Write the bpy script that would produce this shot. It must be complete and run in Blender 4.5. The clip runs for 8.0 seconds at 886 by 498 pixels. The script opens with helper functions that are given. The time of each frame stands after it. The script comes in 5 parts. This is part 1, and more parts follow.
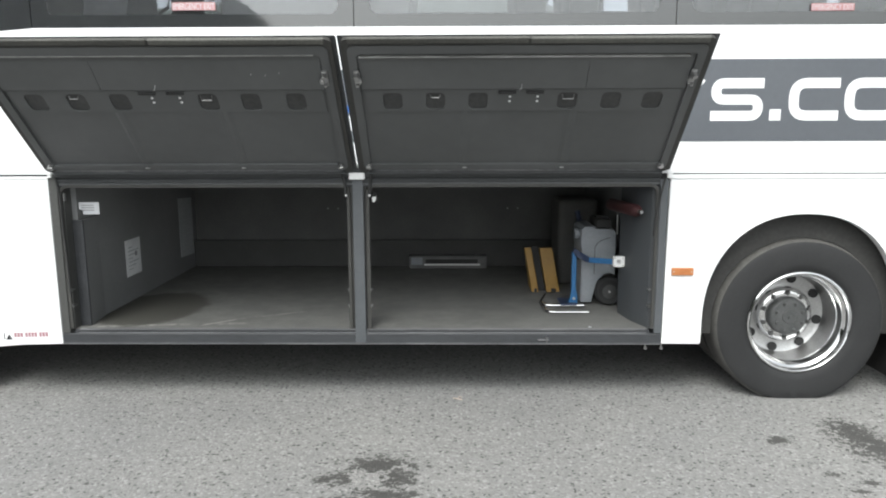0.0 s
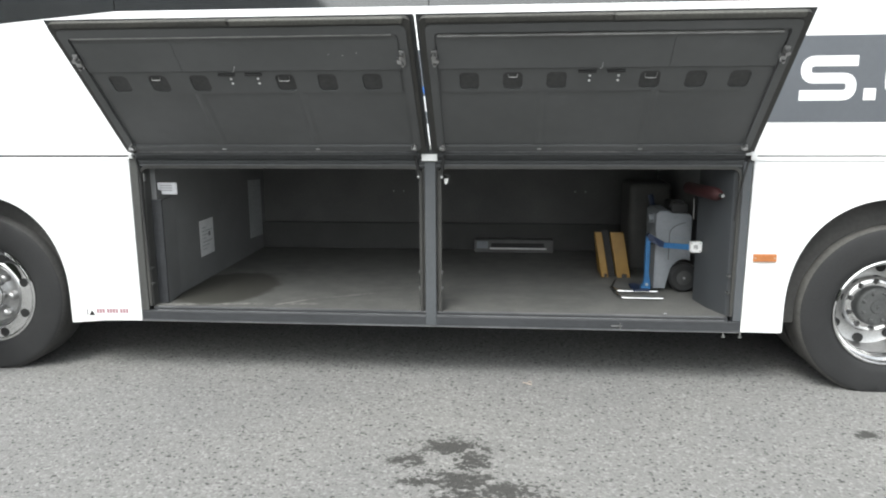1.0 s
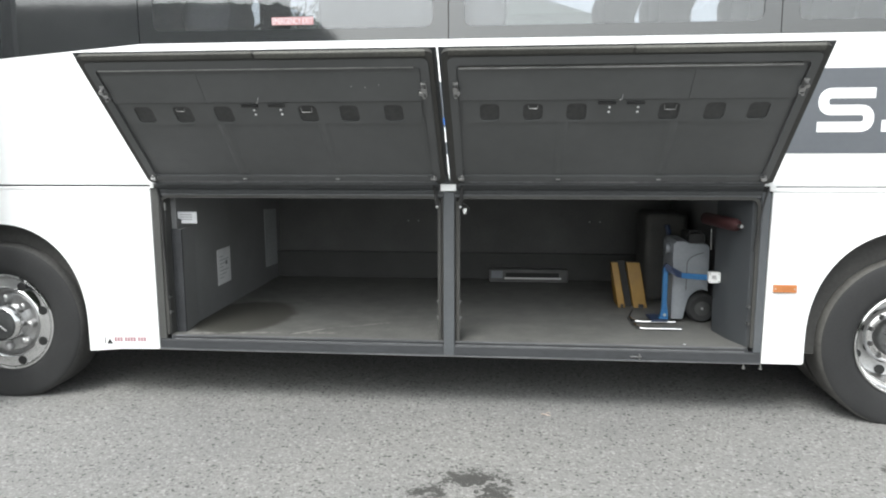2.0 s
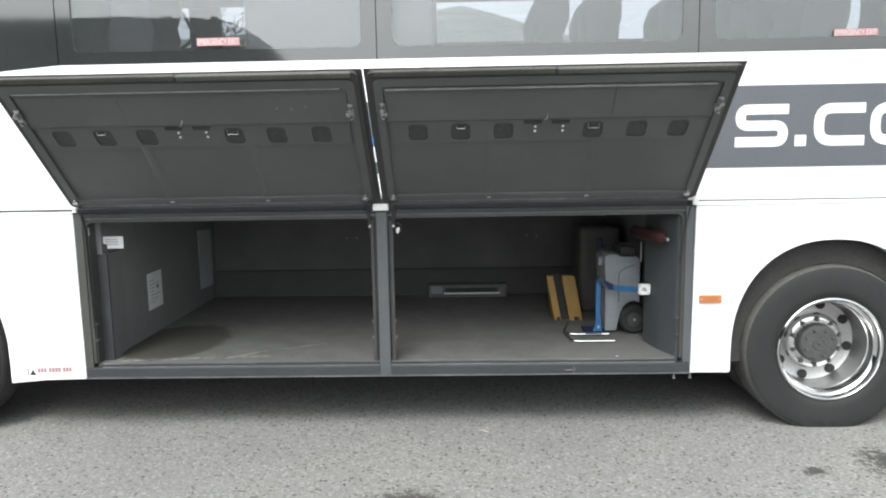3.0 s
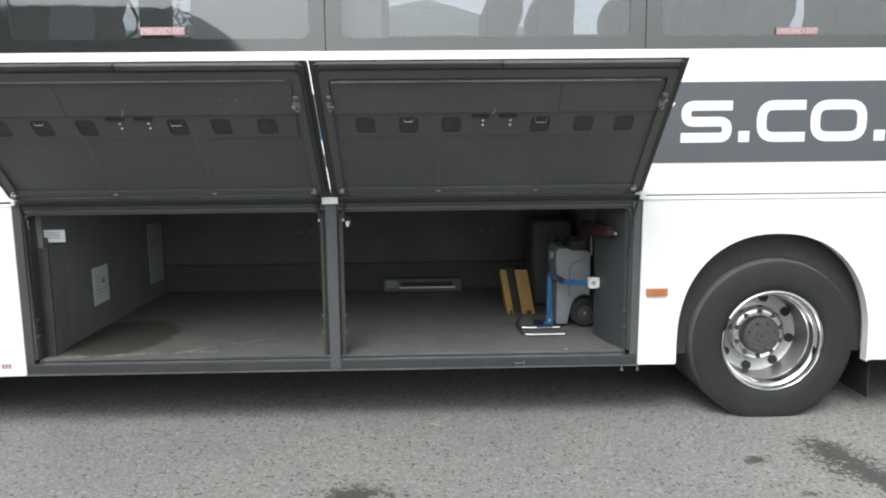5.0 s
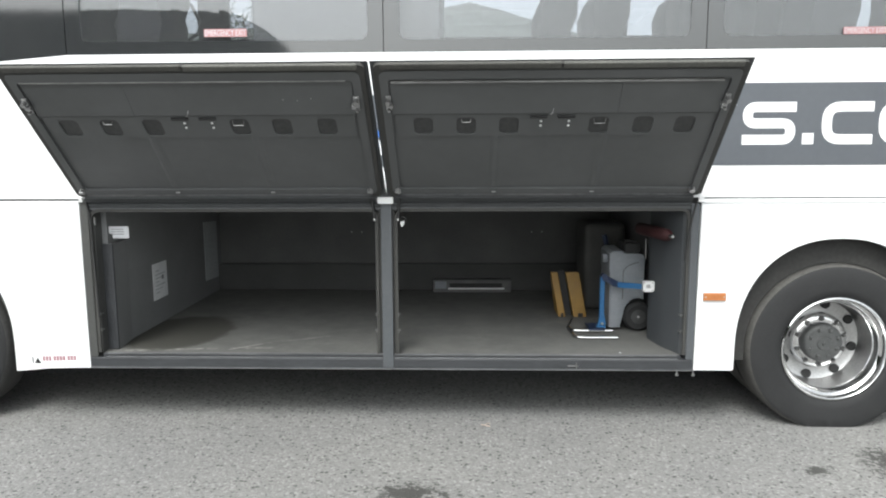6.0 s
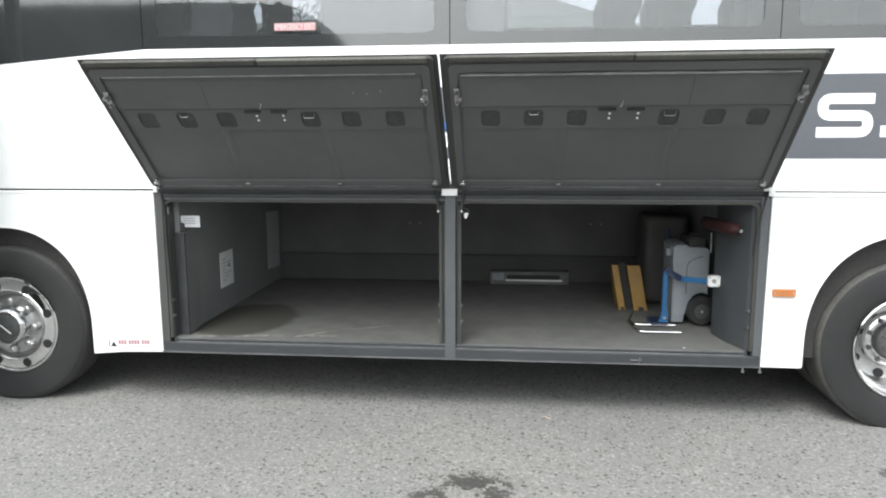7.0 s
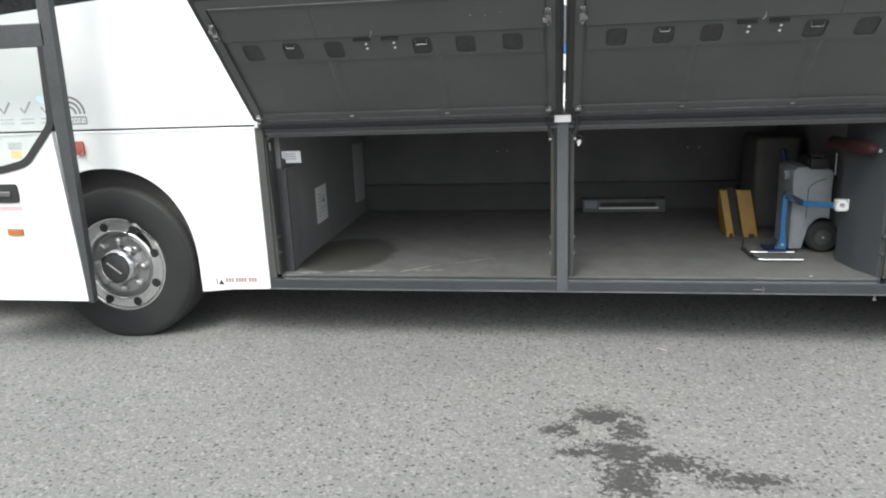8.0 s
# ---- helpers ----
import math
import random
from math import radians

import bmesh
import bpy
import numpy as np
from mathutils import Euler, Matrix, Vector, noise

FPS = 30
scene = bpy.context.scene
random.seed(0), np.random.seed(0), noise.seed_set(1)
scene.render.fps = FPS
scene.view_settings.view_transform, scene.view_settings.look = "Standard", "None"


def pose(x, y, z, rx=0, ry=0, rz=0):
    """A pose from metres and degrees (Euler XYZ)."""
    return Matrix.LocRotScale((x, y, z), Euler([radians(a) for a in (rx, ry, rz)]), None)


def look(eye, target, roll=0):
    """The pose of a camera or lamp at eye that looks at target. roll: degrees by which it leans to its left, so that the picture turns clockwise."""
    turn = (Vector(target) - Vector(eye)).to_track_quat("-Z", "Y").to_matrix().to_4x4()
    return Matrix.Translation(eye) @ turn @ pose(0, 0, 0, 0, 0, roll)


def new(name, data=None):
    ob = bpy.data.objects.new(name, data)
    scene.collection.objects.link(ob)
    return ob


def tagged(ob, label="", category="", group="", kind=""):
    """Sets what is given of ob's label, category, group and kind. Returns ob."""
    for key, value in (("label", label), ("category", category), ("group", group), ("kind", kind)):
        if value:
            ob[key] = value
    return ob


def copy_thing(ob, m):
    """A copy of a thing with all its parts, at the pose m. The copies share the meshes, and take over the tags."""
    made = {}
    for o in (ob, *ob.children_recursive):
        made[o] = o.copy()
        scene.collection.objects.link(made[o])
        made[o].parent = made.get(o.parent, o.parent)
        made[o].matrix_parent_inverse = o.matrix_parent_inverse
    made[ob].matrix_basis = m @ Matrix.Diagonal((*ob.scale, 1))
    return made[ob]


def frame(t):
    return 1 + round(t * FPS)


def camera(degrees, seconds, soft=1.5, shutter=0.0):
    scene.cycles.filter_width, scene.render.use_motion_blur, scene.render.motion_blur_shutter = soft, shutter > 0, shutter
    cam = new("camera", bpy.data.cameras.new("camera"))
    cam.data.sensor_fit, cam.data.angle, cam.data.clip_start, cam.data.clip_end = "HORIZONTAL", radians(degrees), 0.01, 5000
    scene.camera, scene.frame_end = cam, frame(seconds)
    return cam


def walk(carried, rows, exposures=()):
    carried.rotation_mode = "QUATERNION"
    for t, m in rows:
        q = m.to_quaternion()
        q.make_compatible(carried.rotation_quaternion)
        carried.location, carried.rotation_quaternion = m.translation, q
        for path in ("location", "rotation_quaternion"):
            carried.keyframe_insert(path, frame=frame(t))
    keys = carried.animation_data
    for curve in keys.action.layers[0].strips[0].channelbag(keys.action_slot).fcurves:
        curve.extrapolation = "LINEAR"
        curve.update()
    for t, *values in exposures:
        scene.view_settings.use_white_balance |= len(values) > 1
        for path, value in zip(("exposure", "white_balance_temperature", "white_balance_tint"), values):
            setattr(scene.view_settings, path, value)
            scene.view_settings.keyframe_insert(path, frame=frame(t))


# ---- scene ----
cam = camera(63.7, 8.0, soft=2.0)
PATH = [
    (0, (0.565, -4.22, 1.678), (0.537, -2.249, 1.339), -0.2),
    (0.1, (0.549, -4.211, 1.677), (0.5376, -2.2428, 1.3215), -0.38),
    (0.2, (0.533, -4.202, 1.676), (0.5156, -2.2424, 1.2774), -0.16),
    (0.3, (0.518, -4.195, 1.675), (0.4762, -2.2389, 1.2622), -0.64),
    (0.4, (0.505, -4.19, 1.674), (0.4444, -2.2358, 1.254), -0.69),
    (0.5, (0.494, -4.189, 1.672), (0.409, -2.233, 1.263), -0.4),
    (0.6, (0.485, -4.189, 1.67), (0.3839, -2.2331, 1.2659), -0.2),
    (0.7, (0.477, -4.189, 1.667), (0.3532, -2.2332, 1.269), -0.22),
    (0.8, (0.468, -4.189, 1.663), (0.3216, -2.2336, 1.2705), -0.26),
    (0.9, (0.458, -4.189, 1.66), (0.2964, -2.2333, 1.2761), -0.3),
    (1, (0.445, -4.189, 1.656), (0.272, -2.233, 1.277), -0.3),
    (1.1, (0.428, -4.196, 1.653), (0.245, -2.24, 1.2772), -0.29),
    (1.2, (0.414, -4.202, 1.651), (0.218, -2.246, 1.282), -0.3),
    (2.3, (0.373, -4.203, 1.673), (0.189, -2.232, 1.385), -0.2),
    (2.4, (0.384, -4.201, 1.683), (0.2101, -2.2296, 1.3927), -0.36),
    (2.5, (0.404, -4.198, 1.694), (0.233, -2.226, 1.412), -0.7),
    (2.6, (0.421, -4.197, 1.699), (0.2681, -2.2211, 1.4287), -0.88),
    (2.7, (0.435, -4.195, 1.7), (0.292, -2.2185, 1.4319), -0.81),
    (2.8, (0.446, -4.196, 1.701), (0.3304, -2.2167, 1.4372), -0.84),
    (2.9, (0.456, -4.195, 1.702), (0.3723, -2.2143, 1.4375), -0.84),
    (3, (0.469, -4.194, 1.705), (0.418, -2.213, 1.436), -1),
    (3.1, (0.485, -4.193, 1.711), (0.4668, -2.2127, 1.4294), -1.23),
    (3.2, (0.503, -4.19, 1.719), (0.5198, -2.2117, 1.4291), -1.32),
    (3.3, (0.524, -4.188, 1.727), (0.5864, -2.2122, 1.4266), -1.36),
    (3.4, (0.544, -4.187, 1.734), (0.649, -2.2124, 1.4313), -1.58),
    (3.5, (0.565, -4.186, 1.736), (0.699, -2.214, 1.431), -2),
    (3.6, (0.584, -4.187, 1.736), (0.7528, -2.2203, 1.4122), -2.09),
    (3.7, (0.601, -4.189, 1.735), (0.7943, -2.2247, 1.4101), -2.09),
    (3.8, (0.616, -4.19, 1.734), (0.8366, -2.2297, 1.4041), -2.14),
    (3.9, (0.629, -4.191, 1.731), (0.8724, -2.2348, 1.3947), -2.3),
    (4, (0.638, -4.192, 1.726), (0.89, -2.236, 1.391), -2.5),
    (4.1, (0.644, -4.186, 1.719), (0.898, -2.2304, 1.3875), -2.55),
    (4.2, (0.646, -4.18, 1.712), (0.891, -2.222, 1.385), -2.7),
    (4.3, (0.645, -4.181, 1.706), (0.8616, -2.2193, 1.3817), -2.57),
    (4.4, (0.64, -4.183, 1.702), (0.8248, -2.2152, 1.3938), -2.31),
    (4.5, (0.632, -4.184, 1.7), (0.782, -2.211, 1.41), -2.4),
    (4.6, (0.62, -4.186, 1.699), (0.7331, -2.2096, 1.4142), -1.87),
    (4.7, (0.605, -4.187, 1.699), (0.6945, -2.2097, 1.4147), -1.29),
    (4.8, (0.589, -4.188, 1.698), (0.6637, -2.2095, 1.4163), -0.71),
    (4.9, (0.574, -4.189, 1.698), (0.6341, -2.21, 1.4165), -0.42),
    (5, (0.561, -4.189, 1.698), (0.606, -2.21, 1.413), -0.6),
    (5.1, (0.552, -4.188, 1.698), (0.5895, -2.2099, 1.4065), -0.46),
    (5.2, (0.545, -4.187, 1.697), (0.574, -2.209, 1.402), -0.3),
    (6.3, (0.468, -4.197, 1.686), (0.355, -2.219, 1.413), -0.2),
    (6.4, (0.466, -4.194, 1.697), (0.3382, -2.2188, 1.4128), -0.17),
    (6.5, (0.46, -4.192, 1.708), (0.32, -2.217, 1.427), -0.3),
    (6.6, (0.448, -4.195, 1.707), (0.2986, -2.2193, 1.4322), -0.16),
    (6.7, (0.431, -4.2, 1.706), (0.272, -2.226, 1.4255), -0.25),
    (6.8, (0.412, -4.208, 1.704), (0.244, -2.2359, 1.4153), -0.28),
    (6.9, (0.393, -4.217, 1.702), (0.2128, -2.2475, 1.4027), -0),
    (7, (0.378, -4.226, 1.701), (0.182, -2.259, 1.397), -0.2),
    (7.1, (0.367, -4.233, 1.702), (0.1712, -2.2661, 1.3972), -0.83),
    (7.2, (0.357, -4.238, 1.704), (0.1705, -2.272, 1.3884), -1.46),
    (7.3, (0.343, -4.241, 1.706), (0.1694, -2.2782, 1.3647), -1.54),
    (7.4, (0.319, -4.243, 1.707), (0.1411, -2.2839, 1.3479), -1.09),
    (7.5, (0.281, -4.244, 1.708), (0.082, -2.291, 1.329), -1),
    (7.6, (0.226, -4.204, 1.7), (0.0014, -2.2576, 1.2958), -0.91),
    (7.7, (0.16, -4.181, 1.684), (-0.0883, -2.2419, 1.2611), -0.92),
    (7.8, (0.092, -4.216, 1.676), (-0.175, -2.283, 1.238), -0.8),
    (7.9, (0.03, -4.185, 1.687), (-0.2573, -2.2612, 1.2232), -1.31),
    (8, (-0.028, -4.146, 1.711), (-0.345, -2.236, 1.211), -2.3),
]
EXPOSURES = [(0, 1.25, 6400, 6), (1, 1.35, 6400, 6), (2.5, 1.4, 6400, 6), (3.2, 1.35, 6400, 6), (4, 0.82, 6400, 6), (4.5, 0.76, 6400, 6), (5, 1.0, 6400, 6), (6.5, 1.35, 6400, 6), (7.5, 1.45, 6400, 6), (8, 1.27, 6400, 6)]
walk(cam, [(t, look(eye, target, roll)) for t, eye, target, roll in PATH], EXPOSURES)

# ---------------------------------------------------------------- light
world = bpy.data.worlds.new("overcast_sky")
scene.world = world
world.use_nodes = True
wn, wl = world.node_tree.nodes, world.node_tree.links
sky = wn.new("ShaderNodeTexSky")
sky.sky_type, sky.sun_disc = "NISHITA", False
sky.sun_elevation, sky.sun_rotation = radians(52), radians(200)
sky.air_density, sky.dust_density = 1.0, 4.0
grey = wn.new("ShaderNodeHueSaturation")
grey.inputs["Saturation"].default_value = 0.15
wl.new(sky.outputs[0], grey.inputs["Color"])
wl.new(grey.outputs[0], wn["Background"].inputs["Color"])
wn["Background"].inputs["Strength"].default_value = 0.13

sun_data = bpy.data.lights.new("sun", "SUN")
sun_data.energy, sun_data.angle, sun_data.color = 0.7, radians(25), (1.0, 0.97, 0.93)
sun = new("sun", sun_data)
sun.matrix_world = look((-4, -12, 18), (0, 0, 0))


# ---------------------------------------------------------------- materials
def nodes_of(name):
    m = bpy.data.materials.new(name)
    m.use_nodes = True
    t = m.node_tree
    return m, t.nodes, t.links, t.nodes["Principled BSDF"]


def noise_node(nd, ln, co, scale, detail=4.0, rough=0.55):
    n = nd.new("ShaderNodeTexNoise")
    n.inputs["Scale"].default_value, n.inputs["Detail"].default_value, n.inputs["Roughness"].default_value = scale, detail, rough
    ln.new(co, n.inputs["Vector"])
    return n.outputs["Fac"]


def ramp(nd, ln, fac, stops):
    r = nd.new("ShaderNodeValToRGB")
    while len(r.color_ramp.elements) < len(stops):
        r.color_ramp.elements.new(0.5)
    for e, (p, c) in zip(r.color_ramp.elements, stops):
        e.position, e.color = p, (*c, 1)
    ln.new(fac, r.inputs["Fac"])
    return r.outputs["Color"]


def mixed(nd, ln, fac, a, b, blend="MIX"):
    n = nd.new("ShaderNodeMix")
    n.data_type, n.blend_type = "RGBA", blend
    for sock, v in ((n.inputs["Factor"], fac), (n.inputs["A"], a), (n.inputs["B"], b)):
        if isinstance(v, (int, float)):
            sock.default_value = v
        elif isinstance(v, tuple):
            sock.default_value = (*v, 1)
        else:
            ln.new(v, sock)
    return n.outputs["Result"]


def math_node(nd, ln, op, a, b=0.0, clamp=False):
    n = nd.new("ShaderNodeMath")
    n.operation, n.use_clamp = op, clamp
    for i, v in enumerate((a, b)):
        if isinstance(v, (int, float)):
            n.inputs[i].default_value = v
        else:
            ln.new(v, n.inputs[i])
    return n.outputs[0]


def bump_to(nd, ln, bsdf, height, strength, dist):
    b = nd.new("ShaderNodeBump")
    b.inputs["Strength"].default_value, b.inputs["Distance"].default_value = strength, dist
    ln.new(height, b.inputs["Height"])
    ln.new(b.outputs[0], bsdf.inputs["Normal"])


def surface(name, c1, c2, rough=0.5, rough2=None, metal=0.0, big=3.0, fine=60.0, grain=0.35, bump=0.0, coat=0.0, stretch=None):
    """Colour drifting from c1 to c2 over large patches, with a finer grain, relief and uneven gloss."""
    m, nd, ln, bsdf = nodes_of(name)
    co = nd.new("ShaderNodeTexCoord").outputs["Object"]
    if stretch:
        mp = nd.new("ShaderNodeMapping")
        mp.inputs["Scale"].default_value = stretch
        ln.new(co, mp.inputs["Vector"])
        co = mp.outputs[0]
    a = noise_node(nd, ln, co, big, 5)
    b = noise_node(nd, ln, co, fine, 3)
    col = ramp(nd, ln, a, [(0.3, c1), (0.7, c2)])
    dark = ramp(nd, ln, b, [(0.3, (1 - grain,) * 3), (0.7, (1 + 0 * grain,) * 3)])
    ln.new(mixed(nd, ln, 1.0, col, dark, "MULTIPLY"), bsdf.inputs["Base Color"])
    r2 = rough if rough2 is None else rough2
    rr = nd.new("ShaderNodeMapRange")
    rr.inputs["To Min"].default_value, rr.inputs["To Max"].default_value = rough, r2
    ln.new(a, rr.inputs["Value"])
    ln.new(rr.outputs[0], bsdf.inputs["Roughness"])
    bsdf.inputs["Metallic"].default_value = metal
    bsdf.inputs["Coat Weight"].default_value = coat
    bsdf.inputs["Coat Roughness"].default_value = 0.08
    if bump:
        bump_to(nd, ln, bsdf, b, 0.6, bump)
    return m


WHITE = surface("white_paint", (0.80, 0.81, 0.82), (0.84, 0.845, 0.85), 0.3, 0.4, big=1.2, fine=9, grain=0.03, coat=0.4)
BAND = surface("grey_vinyl", (0.085, 0.093, 0.108), (0.10, 0.108, 0.122), 0.35, 0.42, big=1.5, fine=30, grain=0.06, coat=0.2)
LETTER = surface("white_vinyl", (0.80, 0.81, 0.82), (0.83, 0.835, 0.84), 0.38, big=3, fine=20, grain=0.03)
BLUE_VINYL = surface("blue_vinyl", (0.03, 0.12, 0.42), (0.04, 0.16, 0.5), 0.4, grain=0.05)
DOOR_IN = surface("grey_door_lining", (0.080, 0.083, 0.084), (0.102, 0.105, 0.107), 0.36, 0.48, big=1.6, fine=14, grain=0.07, bump=0.0003)
FRAME = surface("dark_grey_frame_paint", (0.050, 0.053, 0.056), (0.066, 0.070, 0.074), 0.45, 0.6, big=3.5, fine=50, grain=0.2, bump=0.0005)
SILL = surface("dark_slate_sill_paint", (0.034, 0.036, 0.040), (0.048, 0.051, 0.056), 0.46, 0.62, big=5, fine=60, grain=0.25, bump=0.0005, stretch=(0.3, 1, 1))
PILLAR = surface("slate_grey_pillar_paint", (0.074, 0.080, 0.087), (0.092, 0.099, 0.107), 0.42, 0.52, big=4, fine=60, grain=0.12)
JAMB = surface("grey_brown_jamb_paint", (0.056, 0.057, 0.055), (0.074, 0.075, 0.072), 0.45, 0.6, big=3.5, fine=50, grain=0.2, bump=0.0005)
BOARD = surface("grey_bay_board", (0.086, 0.087, 0.087), (0.132, 0.133, 0.131), 0.6, 0.75, big=2.5, fine=60, grain=0.15, bump=0.0006)
LINING = surface("dark_bay_lining", (0.064, 0.065, 0.064), (0.090, 0.091, 0.089), 0.75, 0.85, big=2.5, fine=160, grain=0.3, bump=0.001)
BULKHEAD = surface("grey_bulkhead_lining", (0.190, 0.193, 0.197), (0.235, 0.238, 0.242), 0.6, 0.7, big=2.5, fine=160, grain=0.2, bump=0.0008)
CASING = surface("slate_casing_vinyl", (0.050, 0.054, 0.059), (0.064, 0.069, 0.075), 0.5, 0.62, big=1.8, fine=140, grain=0.15, bump=0.0006)
# for the unseen bay ceiling, pale so that it bounces light into the bay
HEADLINER = surface("pale_bounce_headliner", (0.40, 0.41, 0.41), (0.48, 0.48, 0.47), 0.8, big=2, fine=90, grain=0.15)
BLACK = surface("black_rubber", (0.024, 0.024, 0.025), (0.036, 0.036, 0.036), 0.7, 0.85, fine=90, grain=0.3, bump=0.0006)
SEAL = surface("grey_rubber_seal", (0.085, 0.085, 0.078), (0.125, 0.123, 0.11), 0.55, 0.75, big=5, fine=70, grain=0.3)
OLD_SEAL = surface("grimy_rubber_seal", (0.058, 0.058, 0.053), (0.092, 0.090, 0.081), 0.6, 0.75, big=6, fine=70, grain=0.3)
DARK_SEAL = surface("dark_rubber_seal", (0.036, 0.036, 0.034), (0.058, 0.057, 0.053), 0.6, 0.75, big=4, fine=70, grain=0.25)
UNDER = surface("underbody_black", (0.018, 0.018, 0.018), (0.038, 0.036, 0.034), 0.85, big=3, fine=30, grain=0.4, bump=0.002)
TYRE = surface("tyre_rubber", (0.015, 0.0155, 0.0165), (0.023, 0.0235, 0.0245), 0.7, 0.82, big=5, fine=120, grain=0.25, bump=0.0008)
SHOULDER = surface("dusty_worn_rubber", (0.075, 0.073, 0.069), (0.115, 0.112, 0.105), 0.85, big=6, fine=60, grain=0.3)
WORN = surface("worn_tread_rubber", (0.046, 0.046, 0.045), (0.068, 0.067, 0.065), 0.85, big=6, fine=60, grain=0.3)
LINER = surface("dusty_black_liner", (0.030, 0.030, 0.029), (0.046, 0.045, 0.043), 0.75, 0.85, big=4, fine=40, grain=0.3)
CHROME = surface("polished_alloy", (0.74, 0.74, 0.74), (0.84, 0.84, 0.84), 0.05, 0.13, metal=1.0, big=9, fine=60, grain=0.1)
SATIN = surface("satin_alloy", (0.47, 0.47, 0.47), (0.57, 0.57, 0.57), 0.32, 0.44, metal=1.0, big=7, fine=90, grain=0.2)
DUSTY = surface("dusty_housing_liner", (0.16, 0.157, 0.15), (0.25, 0.245, 0.235), 0.85, big=4, fine=40, grain=0.35, bump=0.001)
STEEL = surface("dull_steel", (0.42, 0.42, 0.42), (0.55, 0.55, 0.55), 0.3, 0.45, metal=1.0, big=12, fine=80, grain=0.25)
HUB = surface("grey_hub_paint", (0.058, 0.061, 0.062), (0.094, 0.096, 0.096), 0.5, 0.65, big=18, fine=90, grain=0.35)
NUT = surface("dark_weathered_steel", (0.24, 0.24, 0.24), (0.36, 0.36, 0.36), 0.28, 0.42, metal=1.0, big=20, fine=90, grain=0.3)
FRIT = surface("black_glass_border", (0.032, 0.034, 0.036), (0.040, 0.042, 0.044), 0.04, 0.07, big=2, fine=12, grain=0.1)
FRIT.node_tree.nodes["Principled BSDF"].inputs["IOR"].default_value = 2.1
TRIM_ALU = surface("worn_aluminium_edge", (0.12, 0.124, 0.13), (0.20, 0.20, 0.20), 0.45, 0.6, metal=0.5, big=7, fine=90, grain=0.4, bump=0.0006, stretch=(0.25, 1, 1))
STRIP = surface("worn_painted_edge", (0.080, 0.083, 0.088), (0.155, 0.157, 0.162), 0.45, 0.6, big=6, fine=40, grain=0.35, stretch=(0.3, 1, 1))
# pale tone paints in the highlight along the flaps' top ridge
RIDGE = surface("pale_highlight_ridge", (0.22, 0.22, 0.215), (0.34, 0.34, 0.33), 0.45, 0.6, big=9, fine=60, grain=0.35, stretch=(0.3, 1, 1))
PAPER = surface("paper", (0.50, 0.51, 0.535), (0.58, 0.59, 0.61), 0.7, big=6, fine=30, grain=0.10)
SHEET = surface("white_sheet_paper", (0.68, 0.69, 0.71), (0.75, 0.76, 0.77), 0.7, big=6, fine=30, grain=0.08)
PALE_INK = surface("pale_grey_print", (0.45, 0.48, 0.50), (0.52, 0.54, 0.56), 0.6)
REDCAN2 = surface("faded_red_lens", (0.42, 0.13, 0.11), (0.5, 0.17, 0.14), 0.25, big=9, fine=70, grain=0.15, coat=0.5)
INK = surface("grey_ink", (0.22, 0.23, 0.25), (0.3, 0.3, 0.32), 0.7)
FADED = surface("faded_red_sticker", (0.40, 0.20, 0.205), (0.48, 0.26, 0.265), 0.5, big=14, fine=60, grain=0.15)
PINK = surface("faded_red_print", (0.34, 0.185, 0.21), (0.42, 0.235, 0.265), 0.5, fine=40, grain=0.1)
PALE_PINK = surface("pale_pink_print", (0.62, 0.42, 0.45), (0.68, 0.48, 0.50), 0.5, fine=40, grain=0.1)
PALE_YELLOW = surface("pale_yellow_sticker", (0.60, 0.50, 0.24), (0.66, 0.56, 0.30), 0.5, fine=40, grain=0.1)
PALE_BLUE = surface("pale_blue_sticker", (0.42, 0.55, 0.66), (0.50, 0.62, 0.72), 0.5, fine=40, grain=0.1)
ORANGE = surface("amber_lens", (0.46, 0.16, 0.05), (0.54, 0.21, 0.07), 0.2, 0.3, big=12, fine=140, grain=0.25, coat=0.6)
YELLOW = surface("scuffed_yellow_plastic", (0.25, 0.138, 0.020), (0.33, 0.185, 0.030), 0.45, 0.6, big=7, fine=25, grain=0.15, bump=0.0003)
GREY_PLASTIC = surface("grey_moulded_plastic", (0.205, 0.220, 0.240), (0.265, 0.282, 0.305), 0.5, 0.6, big=8, fine=70, grain=0.1, bump=0.0006)
BLUE = surface("blue_painted_steel", (0.02, 0.11, 0.27), (0.03, 0.15, 0.34), 0.4, 0.55, big=12, fine=70, grain=0.25)
NAVY = surface("navy_painted_steel", (0.010, 0.020, 0.055), (0.015, 0.03, 0.075), 0.45, grain=0.2)
DARKBOX = surface("charcoal_board", (0.040, 0.042, 0.042), (0.055, 0.056, 0.057), 0.7, big=5, fine=80, grain=0.2)
CASE = surface("grey_brown_case_board", (0.080, 0.080, 0.077), (0.105, 0.104, 0.100), 0.75, big=5, fine=80, grain=0.2)
SCUFFED = surface("scuffed_grey_casting", (0.11, 0.111, 0.112), (0.18, 0.18, 0.178), 0.6, 0.75, big=9, fine=60, grain=0.3, bump=0.001)
REDCAN = surface("dark_red_enamel", (0.034, 0.008, 0.009), (0.046, 0.010, 0.011), 0.65, big=9, fine=60, grain=0.15)
WHITE_PLASTIC = surface("white_plastic", (0.72, 0.73, 0.73), (0.78, 0.78, 0.78), 0.4, fine=40, grain=0.06)
SEAT = surface("charcoal_moquette", (0.012, 0.013, 0.017), (0.030, 0.032, 0.038), 0.9, big=14, fine=220, grain=0.4, bump=0.001)
